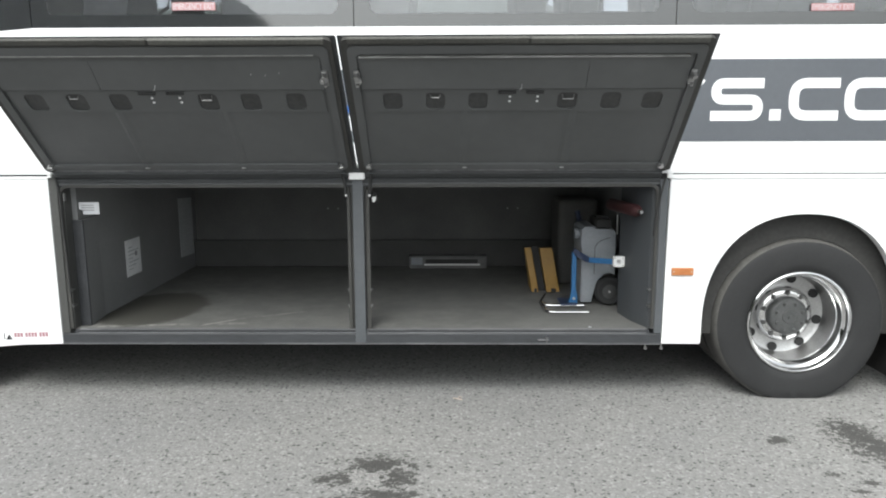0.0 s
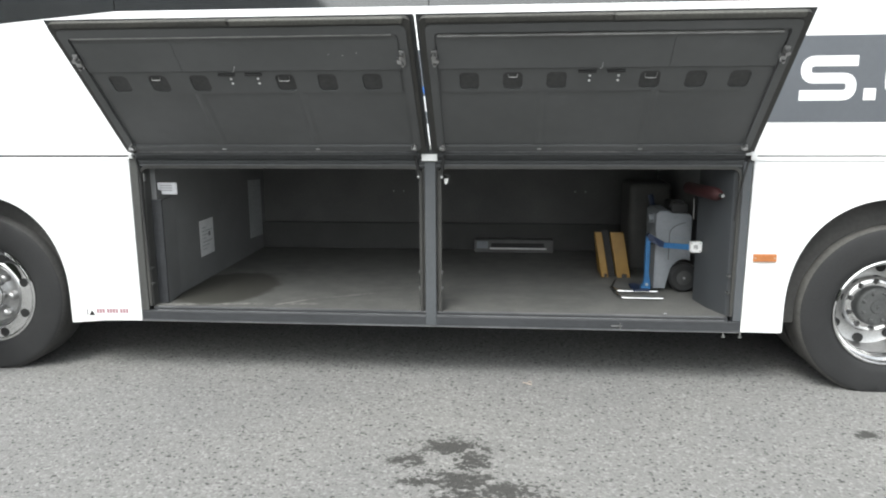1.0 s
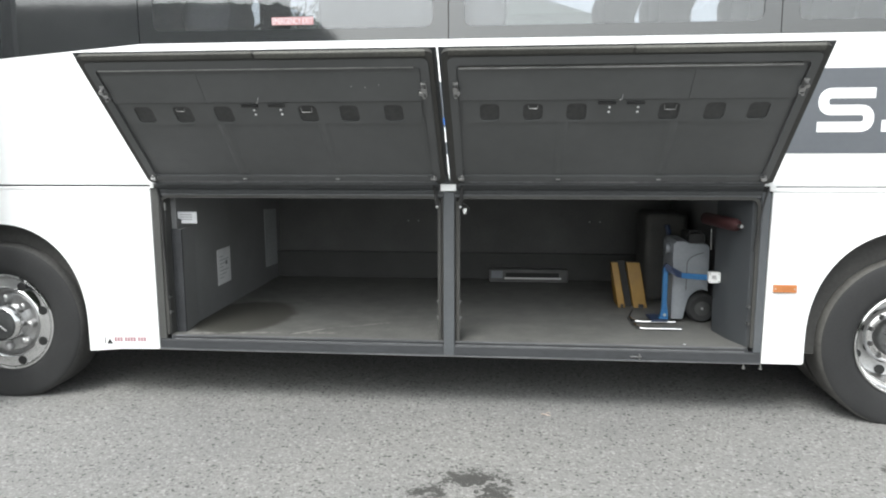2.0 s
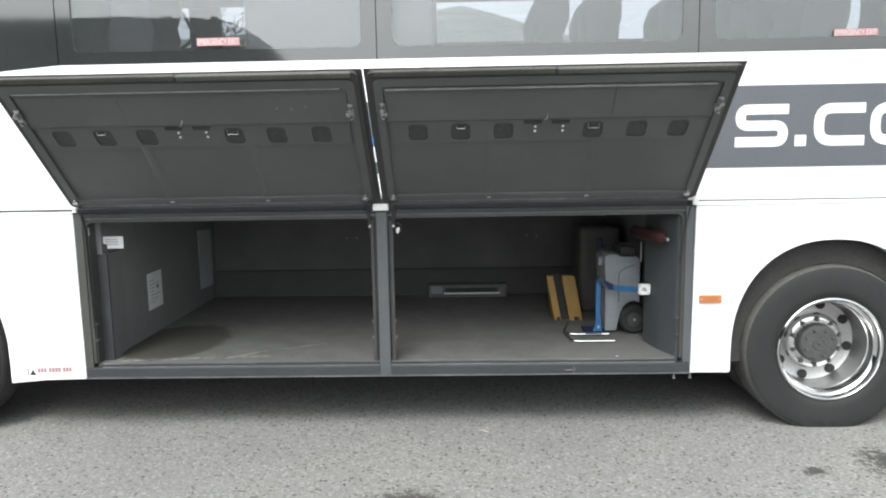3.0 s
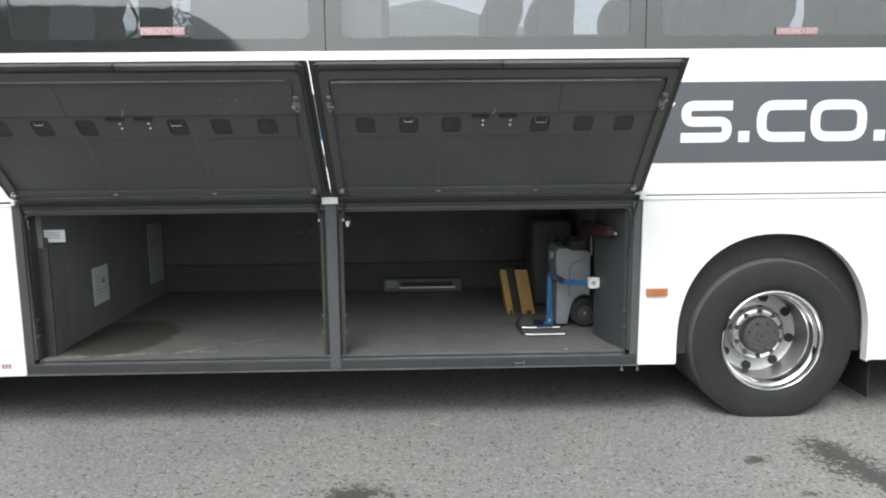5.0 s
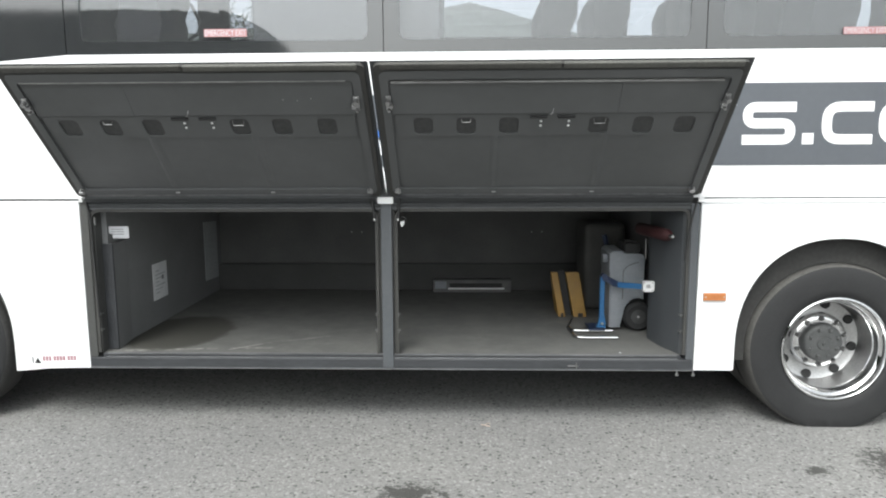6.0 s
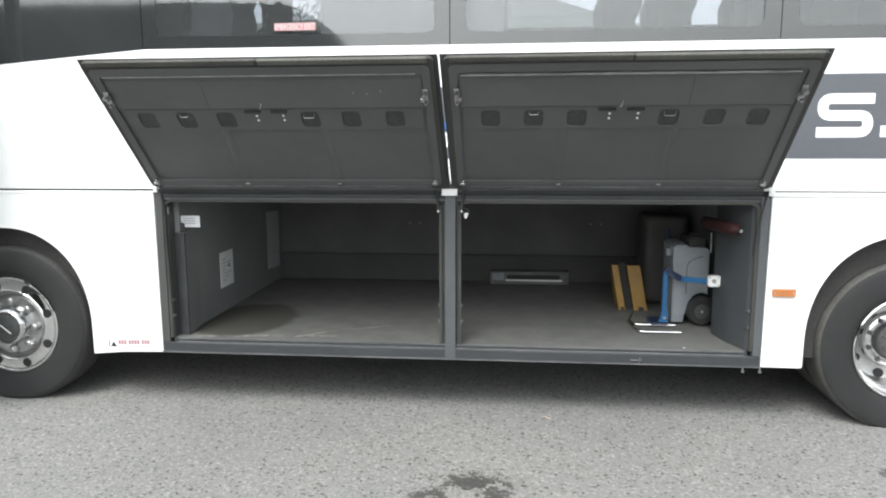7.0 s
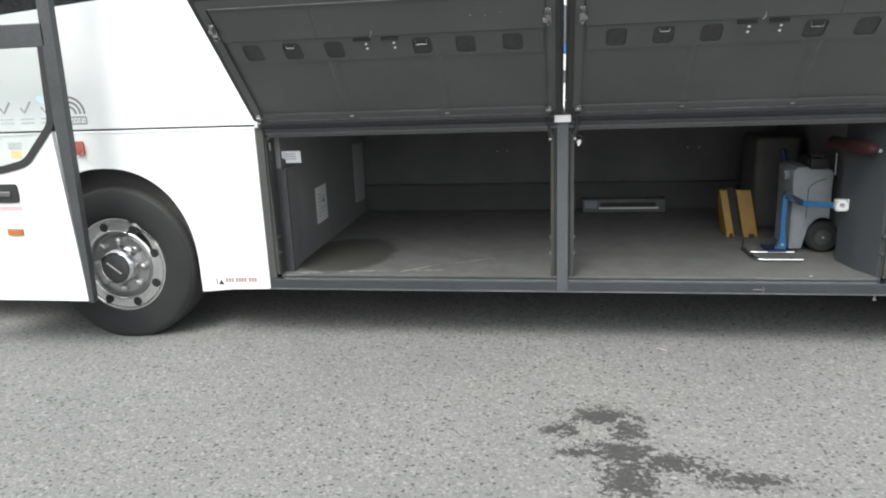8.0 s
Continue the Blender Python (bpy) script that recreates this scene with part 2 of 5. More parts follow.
INTERIOR = surface("dark_interior_trim", (0.05, 0.053, 0.058), (0.075, 0.078, 0.082), 0.6, big=2, fine=80, grain=0.2)
CUBICLE = surface("grey_cubicle_laminate", (0.085, 0.088, 0.092), (0.11, 0.114, 0.118), 0.5, 0.6, big=1.5, fine=60, grain=0.1)
HOLE = surface("dark_hole_backing", (0.043, 0.044, 0.044), (0.060, 0.061, 0.061), 0.6, big=8, fine=50, grain=0.3)
STAIR = surface("black_stair_vinyl", (0.010, 0.0103, 0.0107), (0.015, 0.0154, 0.0158), 0.55, 0.68, big=4, fine=120, grain=0.3)
NOSING = surface("pale_step_edge", (0.40, 0.41, 0.41), (0.52, 0.52, 0.51), 0.5, big=9, fine=90, grain=0.25)


def glass_material(name, tint, ior=1.45, rough=0.0):
    m, nd, ln, bsdf = nodes_of(name)
    bsdf.inputs["Base Color"].default_value = (*tint, 1)
    bsdf.inputs["Transmission Weight"].default_value = 1.0
    bsdf.inputs["Roughness"].default_value = rough
    bsdf.inputs["IOR"].default_value = ior
    return m


GLASS = glass_material("tinted_window_glass", (0.71, 0.735, 0.77), 1.85)
# thin dust film on the coach windows, its pale colour also painting a hazy veil
gn, gl = GLASS.node_tree.nodes, GLASS.node_tree.links
film = gn.new("ShaderNodeBsdfDiffuse")
film.inputs["Color"].default_value = (0.60, 0.62, 0.63, 1)
streak = gn.new("ShaderNodeMapRange")
streak.inputs["To Min"].default_value, streak.inputs["To Max"].default_value = 0.020, 0.050
gl.new(noise_node(gn, gl, gn.new("ShaderNodeTexCoord").outputs["Object"], 1.3, 5), streak.inputs["Value"])
both = gn.new("ShaderNodeMixShader")
gl.new(streak.outputs[0], both.inputs["Fac"])
gl.new(gn["Principled BSDF"].outputs[0], both.inputs[1])
gl.new(film.outputs[0], both.inputs[2])
gl.new(both.outputs[0], gn["Material Output"].inputs["Surface"])
CLEAR = glass_material("clear_door_glass", (0.93, 0.96, 0.95))


def bay_carpet():
    """Trodden grey carpet: pale dust along the front edge, a damp stain at one end, fibre grain."""
    m, nd, ln, bsdf = nodes_of("worn_bay_carpet")
    co = nd.new("ShaderNodeTexCoord").outputs["Object"]
    big, mid, fine = noise_node(nd, ln, co, 1.6, 5), noise_node(nd, ln, co, 4.5, 7, 0.68), noise_node(nd, ln, co, 190, 2)
    col = ramp(nd, ln, big, [(0.3, (0.116, 0.117, 0.111)), (0.7, (0.146, 0.147, 0.139))])
    dust = ramp(nd, ln, noise_node(nd, ln, co, 6.5, 7, 0.72), [(0.42, (0, 0, 0)), (0.75, (1, 1, 1))])
    col = mixed(nd, ln, math_node(nd, ln, "MULTIPLY", dust, 0.6), col, (0.20, 0.197, 0.185))
    sep = nd.new("ShaderNodeSeparateXYZ")
    ln.new(co, sep.inputs[0])
    dx = math_node(nd, ln, "DIVIDE", math_node(nd, ln, "ADD", sep.outputs[0], 1.50), 0.36)
    dy = math_node(nd, ln, "DIVIDE", math_node(nd, ln, "SUBTRACT", sep.outputs[1], 0.52), 0.47)
    d = math_node(nd, ln, "ADD", math_node(nd, ln, "MULTIPLY", dx, dx), math_node(nd, ln, "MULTIPLY", dy, dy))
    d = math_node(nd, ln, "ADD", d, math_node(nd, ln, "MULTIPLY", math_node(nd, ln, "SUBTRACT", mid, 0.5), 0.9))
    damp = ramp(nd, ln, math_node(nd, ln, "MULTIPLY", d, 0.5), [(0.40, (1, 1, 1)), (0.56, (0, 0, 0))])
    col = mixed(nd, ln, math_node(nd, ln, "MULTIPLY", damp, 0.92), col, (0.047, 0.046, 0.038))
    # pale scuffs dragged in from the sill: slope, offset, half width, middle, half length, strength
    broken = ramp(nd, ln, noise_node(nd, ln, co, 14, 6, 0.75), [(0.42, (0, 0, 0)), (0.56, (1, 1, 1))])
    for slope, off, wide, mid_x, reach, force in ((0.085, 0.205, 0.035, -1.22, 0.52, 0.75), (0.78, 0.882, 0.014, -0.925, 0.10, 0.95), (0.45, 0.62, 0.03, -0.62, 0.22, 0.4)):
        line = math_node(nd, ln, "SUBTRACT", sep.outputs[1], math_node(nd, ln, "ADD", math_node(nd, ln, "MULTIPLY", sep.outputs[0], slope), off))
        line = math_node(nd, ln, "SUBTRACT", 1.0, math_node(nd, ln, "DIVIDE", math_node(nd, ln, "ABSOLUTE", line), wide), True)
        ends = math_node(nd, ln, "SUBTRACT", 1.0, math_node(nd, ln, "DIVIDE", math_node(nd, ln, "ABSOLUTE", math_node(nd, ln, "SUBTRACT", sep.outputs[0], mid_x)), reach), True)
        ends = math_node(nd, ln, "MULTIPLY", ends, 4.0, True)
        scuff = math_node(nd, ln, "MULTIPLY", line, ends)
        if wide > 0.02:
            scuff = math_node(nd, ln, "MULTIPLY", scuff, broken, True)
        col = mixed(nd, ln, math_node(nd, ln, "MULTIPLY", scuff, force), col, (0.42, 0.41, 0.385))
    grain = ramp(nd, ln, fine, [(0.3, (0.65, 0.65, 0.65)), (0.7, (1, 1, 1))])
    ln.new(mixed(nd, ln, 1.0, col, grain, "MULTIPLY"), bsdf.inputs["Base Color"])
    bsdf.inputs["Roughness"].default_value = 0.9
    bump_to(nd, ln, bsdf, fine, 0.7, 0.003)
    return m


CARPET = bay_carpet()

# damp patches on the asphalt: centre x, y and half sizes
SPILLS = [
    (0.19, -0.87, 0.21, 0.10), (-0.02, -1.02, 0.11, 0.07), (0.30, -1.02, 0.09, 0.16), (0.25, -1.20, 0.19, 0.12),
    (0.27, -1.42, 0.16, 0.18), (0.46, -1.27, 0.20, 0.08), (0.74, -1.38, 0.24, 0.07), (0.04, -1.22, 0.10, 0.04),
    (2.775, -0.44, 0.15, 0.16), (2.785, -0.55, 0.18, 0.17), (2.80, -0.68, 0.19, 0.17), (2.86, -0.81, 0.17, 0.15), (2.88, -0.93, 0.13, 0.12),
    (2.90, -1.04, 0.12, 0.08), (2.97, -1.13, 0.07, 0.07), (3.00, -1.19, 0.04, 0.05), (2.975, -1.36, 0.09, 0.10), (2.325, -0.575, 0.085, 0.055),
    (2.42, -0.955, 0.045, 0.024), (2.46, -1.12, 0.045, 0.024), (2.56, -1.04, 0.055, 0.028), (2.59, -1.205, 0.055, 0.028),
    (2.46, -1.30, 0.045, 0.022), (2.62, -1.375, 0.045, 0.024), (2.53, -1.36, 0.05, 0.028), (2.91, -1.12, 0.05, 0.03),
]


def asphalt():
    """Weathered grey asphalt: pale and dark chippings, open pits, broad patches, damp spills."""
    m, nd, ln, bsdf = nodes_of("weathered_asphalt")
    co = nd.new("ShaderNodeTexCoord").outputs["Object"]
    cells = nd.new("ShaderNodeTexVoronoi")
    cells.inputs["Scale"].default_value = 78
    ln.new(co, cells.inputs["Vector"])
    sep = nd.new("ShaderNodeSeparateColor")
    ln.new(cells.outputs["Color"], sep.inputs[0])
    chips = ramp(nd, ln, sep.outputs[0], [(0.0, (0.188, 0.188, 0.185)), (0.5, (0.216, 0.216, 0.212)), (0.85, (0.240, 0.239, 0.235)), (1.0, (0.310, 0.308, 0.302))])
    jitter = nd.new("ShaderNodeTexNoise")
    jitter.inputs["Scale"].default_value = 45
    ln.new(co, jitter.inputs["Vector"])
    bent = nd.new("ShaderNodeVectorMath")
    bent.operation = "MULTIPLY_ADD"
    bent.inputs[1].default_value = (0.045, 0.03, 0)
    ln.new(jitter.outputs["Color"], bent.inputs[0])
    ln.new(co, bent.inputs[2])
    big = noise_node(nd, ln, co, 0.5, 5)
    mid = noise_node(nd, ln, co, 26, 4, 0.7)
    fine = noise_node(nd, ln, bent.outputs[0], 40, 5, 0.64)
    patch = ramp(nd, ln, big, [(0.3, (0.86, 0.86, 0.87)), (0.7, (1.06, 1.05, 1.03))])
    col = mixed(nd, ln, 1.0, chips, patch, "MULTIPLY")
    pits = ramp(nd, ln, fine, [(0.37, (1, 1, 1)), (0.41, (0, 0, 0))])
    col = mixed(nd, ln, math_node(nd, ln, "MULTIPLY", pits, 0.68), col, (0.040, 0.040, 0.040))
    pale = ramp(nd, ln, mid, [(0.62, (0, 0, 0)), (0.74, (1, 1, 1))])
    col = mixed(nd, ln, math_node(nd, ln, "MULTIPLY", pale, 0.25), col, (0.34, 0.33, 0.32))
    crumbs = nd.new("ShaderNodeTexVoronoi")
    crumbs.inputs["Scale"].default_value = 38
    ln.new(bent.outputs[0], crumbs.inputs["Vector"])
    pick = nd.new("ShaderNodeSeparateColor")
    ln.new(crumbs.outputs["Color"], pick.inputs[0])
    dots = ramp(nd, ln, crumbs.outputs["Distance"], [(0.26, (1, 1, 1)), (0.34, (0, 0, 0))])
    some = ramp(nd, ln, pick.outputs[0], [(0.60, (0, 0, 0)), (0.66, (1, 1, 1))])
    col = mixed(nd, ln, math_node(nd, ln, "MULTIPLY", math_node(nd, ln, "MULTIPLY", dots, some), 0.78), col, (0.030, 0.030, 0.030))
    few = ramp(nd, ln, pick.outputs[1], [(0.90, (0, 0, 0)), (0.93, (1, 1, 1))])
    col = mixed(nd, ln, math_node(nd, ln, "MULTIPLY", math_node(nd, ln, "MULTIPLY", dots, few), 0.5), col, (0.36, 0.35, 0.34))
    wet = None
    for x, y, rx, ry in SPILLS:
        mp = nd.new("ShaderNodeVectorMath")
        mp.operation = "SUBTRACT"
        mp.inputs[1].default_value = (x, y, 0)
        ln.new(co, mp.inputs[0])
        sc = nd.new("ShaderNodeVectorMath")
        sc.operation = "DIVIDE"
        sc.inputs[1].default_value = (rx, ry, 1)
        ln.new(mp.outputs[0], sc.inputs[0])
        le = nd.new("ShaderNodeVectorMath")
        le.operation = "LENGTH"
        ln.new(sc.outputs[0], le.inputs[0])
        near = math_node(nd, ln, "SUBTRACT", 1.0, le.outputs["Value"])
        wet = near if wet is None else math_node(nd, ln, "MAXIMUM", wet, near)
    edge = noise_node(nd, ln, co, 14, 8, 0.8)
    flecks = noise_node(nd, ln, bent.outputs[0], 36, 4, 0.7)
    wet = math_node(nd, ln, "ADD", wet, math_node(nd, ln, "MULTIPLY", math_node(nd, ln, "SUBTRACT", edge, 0.5), 4.2))
    wet = math_node(nd, ln, "ADD", wet, math_node(nd, ln, "MULTIPLY", math_node(nd, ln, "SUBTRACT", flecks, 0.52), 4.0))
    wet = ramp(nd, ln, wet, [(0.12, (0, 0, 0)), (0.20, (1, 1, 1))])
    col = mixed(nd, ln, math_node(nd, ln, "MULTIPLY", wet, 0.93), col, (0.052, 0.051, 0.048))
    ln.new(col, bsdf.inputs["Base Color"])
    rr = nd.new("ShaderNodeMapRange")
    rr.inputs["To Min"].default_value, rr.inputs["To Max"].default_value = 0.9, 0.66
    ln.new(wet, rr.inputs["Value"])
    ln.new(rr.outputs[0], bsdf.inputs["Roughness"])
    hsum = math_node(nd, ln, "ADD", math_node(nd, ln, "MULTIPLY", cells.outputs["Distance"], -0.5), fine)
    bump_to(nd, ln, bsdf, hsum, 0.8, 0.006)
    return m


ASPHALT = asphalt()


# ---------------------------------------------------------------- mesh helpers
def part(name, bm, material, parent=None, label="", smooth=False):
    """Links a bmesh, built in the parent's own space, as one mesh object."""
    bmesh.ops.recalc_face_normals(bm, faces=bm.faces)
    me = bpy.data.meshes.new(name)
    bm.to_mesh(me)
    bm.free()
    me.materials.append(material)
    if smooth:
        me.shade_smooth()
        me.set_sharp_from_angle(angle=radians(38))
    ob = new(name, me)
    if parent:
        ob.parent = parent
    if label:
        tagged(ob, label)
    return ob


def base(name, at=(0, 0, 0), label="", category="", group="", kind="", parent=None, turn=0):
    ob = new(name)
    ob.empty_display_size = 0.1
    ob.matrix_basis = pose(*at, 0, 0, turn)
    if parent:
        ob.parent = parent
    return tagged(ob, label, category, group, kind)


def box(x0, x1, y0, y1, z0, z1, bevel=0.0, seg=2, bm=None):
    own = bm is None
    b = bmesh.new()
    bmesh.ops.create_cube(b, size=1.0)
    for v in b.verts:
        v.co = Vector((x0 + (v.co.x + 0.5) * (x1 - x0), y0 + (v.co.y + 0.5) * (y1 - y0), z0 + (v.co.z + 0.5) * (z1 - z0)))
    if bevel:
        bmesh.ops.bevel(b, geom=b.edges[:], offset=bevel, segments=seg, profile=0.6, affect="EDGES", clamp_overlap=True)
    if own:
        return b
    return join(bm, b)


def join(bm, b):
    """Adds the faces of b to bm and frees b."""
    idx = {v: bm.verts.new(v.co) for v in b.verts}
    for f in b.faces:
        bm.faces.new([idx[v] for v in f.verts])
    b.free()
    return bm


def moved(bm, m):
    bmesh.ops.transform(bm, matrix=m, verts=bm.verts)
    return bm


def prism(pts, a0, a1, axis="y", bevel=0.0):
    """A flat outline given in (x, z) for axis y, (y, z) for axis x, (x, y) for axis z, made solid from a0 to a1."""
    put = {"y": lambda p, a: (p[0], a, p[1]), "x": lambda p, a: (a, p[0], p[1]), "z": lambda p, a: (p[0], p[1], a)}[axis]
    b = bmesh.new()
    lo = [b.verts.new(put(p, a0)) for p in pts]
    hi = [b.verts.new(put(p, a1)) for p in pts]
    f0, f1 = b.faces.new(lo), b.faces.new(hi[::-1])
    n = len(pts)
    for i in range(n):
        b.faces.new((lo[i], lo[(i + 1) % n], hi[(i + 1) % n], hi[i]))
    bmesh.ops.recalc_face_normals(b, faces=b.faces)
    if bevel:
        bmesh.ops.bevel(b, geom=list({e for f in (f0, f1) for e in f.edges}), offset=bevel, segments=2, profile=0.6, affect="EDGES", clamp_overlap=True)
    return b


def rounded(x0, x1, z0, z1, r, n=5):
    pts = []
    for cx, cz, a in ((x1 - r, z1 - r, 0), (x0 + r, z1 - r, 90), (x0 + r, z0 + r, 180), (x1 - r, z0 + r, 270)):
        for i in range(n + 1):
            t = radians(a + 90 * i / n)
            pts.append((cx + r * math.cos(t), cz + r * math.sin(t)))
    return pts


def ring(outer, inner, a0, a1, axis="y"):
    """A solid flat ring between two outlines of the same number of points."""
    put = {"y": lambda p, a: (p[0], a, p[1]), "x": lambda p, a: (a, p[0], p[1]), "z": lambda p, a: (p[0], p[1], a)}[axis]
    b = bmesh.new()
    rows = [[b.verts.new(put(p, a)) for p in pts] for pts, a in ((outer, a0), (inner, a0), (inner, a1), (outer, a1))]
    n = len(outer)
    for k in range(4):
        p, q = rows[k], rows[(k + 1) % 4]
        for i in range(n):
            b.faces.new((p[i], p[(i + 1) % n], q[(i + 1) % n], q[i]))
    return b


def lathe(profile, seg=48, closed=False):
    """Turns (radius, place along y) points round the y axis."""
    b = bmesh.new()
    rows = []
    for r, a in profile:
        if r < 1e-5:
            rows.append([b.verts.new((0, a, 0))])
        else:
            rows.append([b.verts.new((r * math.cos(2 * math.pi * i / seg), a, r * math.sin(2 * math.pi * i / seg))) for i in range(seg)])
    pairs = list(zip(rows, rows[1:])) + ([(rows[-1], rows[0])] if closed else [])
    for p, q in pairs:
        for i in range(seg):
            j = (i + 1) % seg
            if len(p) == 1:
                b.faces.new((p[0], q[j], q[i]))
            elif len(q) == 1:
                b.faces.new((p[i], p[j], q[0]))
            else:
                b.faces.new((p[i], p[j], q[j], q[i]))
    return b


def tube(points, r, seg=8, loop=False):
    """A round bar along a line of points."""
    b = bmesh.new()
    pts = [Vector(p) for p in points]
    n = len(pts)
    rows = []
    for i, p in enumerate(pts):
        a = pts[(i - 1) % n] if loop else pts[max(i - 1, 0)]
        c = pts[(i + 1) % n] if loop else pts[min(i + 1, n - 1)]
        d = (c - a).normalized()
        up = Vector((0, 0, 1)) if abs(d.z) < 0.9 else Vector((1, 0, 0))
        s = d.cross(up).normalized()
        u = s.cross(d)
        rows.append([b.verts.new(p + r * (math.cos(2 * math.pi * k / seg) * s + math.sin(2 * math.pi * k / seg) * u)) for k in range(seg)])
    for i in range(n if loop else n - 1):
        p, q = rows[i], rows[(i + 1) % n]
        for k in range(seg):
            b.faces.new((p[k], p[(k + 1) % seg], q[(k + 1) % seg], q[k]))
    if not loop:
        b.faces.new(rows[0])
        b.faces.new(rows[-1][::-1])
    return b


def corner_path(pts, r, loop=False, n=5):
    """Rounds the corners of a 2D line by quarter bends of radius r."""
    out, k = [], len(pts)
    for i, p in enumerate(pts):
        p = Vector(p)
        if not loop and i in (0, k - 1):
            out.append(p)
            continue
        a, c = Vector(pts[(i - 1) % k]) - p, Vector(pts[(i + 1) % k]) - p
        q = min(r, a.length / 2, c.length / 2)
        s, e = p + a.normalized() * q, p + c.normalized() * q
        for j in range(n + 1):
            t = j / n
            q2 = (1 - t) ** 2 * s + 2 * t * (1 - t) * p + t * t * e
            if not out or (q2 - out[-1]).length > 1e-4:
                out.append(q2)
    return out


def ribbon(pts, wide, y0, y1, loop=False):
    """A stroke of even width along a 2D (x, z) line, made solid from y0 to y1."""
    b = bmesh.new()
    n = len(pts)
    rows = []
    for i, p in enumerate(pts):
        a = pts[(i - 1) % n] if loop else pts[max(i - 1, 0)]
        c = pts[(i + 1) % n] if loop else pts[min(i + 1, n - 1)]
        d = (c - a).normalized()
        s = Vector((-d.y, d.x)) * wide / 2
        rows.append([b.verts.new((q.x, y, q.y)) for q, y in ((p + s, y0), (p - s, y0), (p - s, y1), (p + s, y1))])
    for i in range(n if loop else n - 1):
        p, q = rows[i], rows[(i + 1) % n]
        for k in range(4):
            b.faces.new((p[k], p[(k + 1) % 4], q[(k + 1) % 4], q[k]))
    if not loop:
        b.faces.new(rows[0])
        b.faces.new(rows[-1][::-1])
    return b


def lettering(text, x0, x1, z0, z1, y, thick=0.001):
    """Built-in font, facing -y, fitted to the box."""
    cu = bpy.data.curves.new("lettering", "FONT")
    cu.body, cu.size, cu.extrude = text, 1.0, 0.0
    ob = bpy.data.objects.new("lettering", cu)
    me = bpy.data.meshes.new_from_object(ob)
    bpy.data.objects.remove(ob)
    b = bmesh.new()
    b.from_mesh(me)
    bpy.data.meshes.remove(me)
    xs, ys = [v.co.x for v in b.verts], [v.co.y for v in b.verts]
    for v in b.verts:
        v.co = Vector((x0 + (v.co.x - min(xs)) / (max(xs) - min(xs)) * (x1 - x0), y, z0 + (v.co.y - min(ys)) / (max(ys) - min(ys)) * (z1 - z0)))
    return b


# ---------------------------------------------------------------- ground
b = bmesh.new()
bmesh.ops.create_grid(b, x_segments=40, y_segments=40, size=300)
tagged(part("ground", b, ASPHALT), "weathered grey asphalt yard with damp dark patches", "ground", "", "structure")

# ---------------------------------------------------------------- coach: body
coach = base("coach", label="white single-deck coach, grey band, both luggage flaps raised, parked on asphalt", category="coach")
BAY_L, BAY_R, BAY_FLOOR, BAY_TOP = -1.74, 1.745, 0.45, 1.36
FRONT_WHEEL, REAR_WHEEL, HUB_Z = -2.89, 2.692, 0.500
BELT, GLASS_LOW, GLASS_HIGH = 2.238, 2.312, 3.10


def arch(cx, low_l, low_r, rx=0.592, rz=0.662):
    """The wheel opening's outline, a little squarer than a half ellipse, from its low end on the right over the top to the left."""
    pts = [(cx + rx, low_r)]
    for i in range(33):
        c, z = math.cos(math.pi * i / 32), math.sin(math.pi * i / 32)
        pts.append((cx + math.copysign(rx * abs(c) ** 0.9, c), HUB_Z + rz * z ** 0.9))
    pts.append((cx - rx, low_l))
    return pts


# lower skirt panels
low_panel = [(-1.848, 0.357), (-1.848, 1.391), (-3.85, 1.391), (-3.85, 0.36), (-3.475, 0.36)] + arch(FRONT_WHEEL, 0.36, 0.334, 0.576, 0.654)[::-1] + [(-2.10, 0.352)]
part("skirt_panel", prism(low_panel, 0.0, 0.045, bevel=0.006), WHITE, coach, "white painted skirt panel")
rear_panel = [(3.615, 0.37), (3.650, 1.3705), (1.846, 1.3705), (1.838, 0.362), (2.060, 0.360)] + arch(2.664, 0.362, 0.366)[::-1]
part("skirt_panel", prism(rear_panel, 0.0, 0.045, bevel=0.006), WHITE, coach, "white painted skirt panel")
part("trim_strip", box(1.835, 3.655, -0.006, 0.04, 1.3715, 1.395, 0.003), WHITE, coach)
part("trim_strip", box(-3.85, -1.850, -0.004, 0.0, 1.376, 1.386, 0.0015), WHITE, coach)
part("corner_trim", box(3.622, 3.634, -0.004, 0.04, 0.372, 1.366, 0.002), BLACK, coach)
part("seam_filler", box(-3.85, 3.65, 0.012, 0.045, 1.36, 1.41), BLACK, coach)
part("arch_lip", ribbon([Vector(p) for p in arch(2.664, 0.370, 0.360, 0.596, 0.666)], 0.010, -0.004, 0.06), WHITE, coach)
part("arch_lip", ribbon([Vector(p) for p in arch(FRONT_WHEEL, 0.364, 0.338, 0.580, 0.658)], 0.010, -0.004, 0.06), WHITE, coach)

# upper side panel, window line rising behind the front window
mid_panel = [(3.655, 1.402), (3.655, BELT), (-1.85, BELT + 0.004), (-3.0, 2.148), (-3.85, 2.08), (-3.85, 1.402)]
part("side_panel", prism(mid_panel, 0.0, 0.04, bevel=0.005), WHITE, coach, "white painted side panel")
part("colour_band", box(-1.70, 3.6545, -0.0025, 0.0, 1.587, 2.052, 0.0), BAND, coach, "slate grey vinyl band")


# lettering of the band: wide square letters
def letter(name, pts, s=0.056, r=0.075, loop=False):
    part(name, ribbon(corner_path(pts, r, loop), s, -0.0045, -0.0026, loop), LETTER, coach)


LZ0, LZ1, H = 1.704, 1.944, 0.028


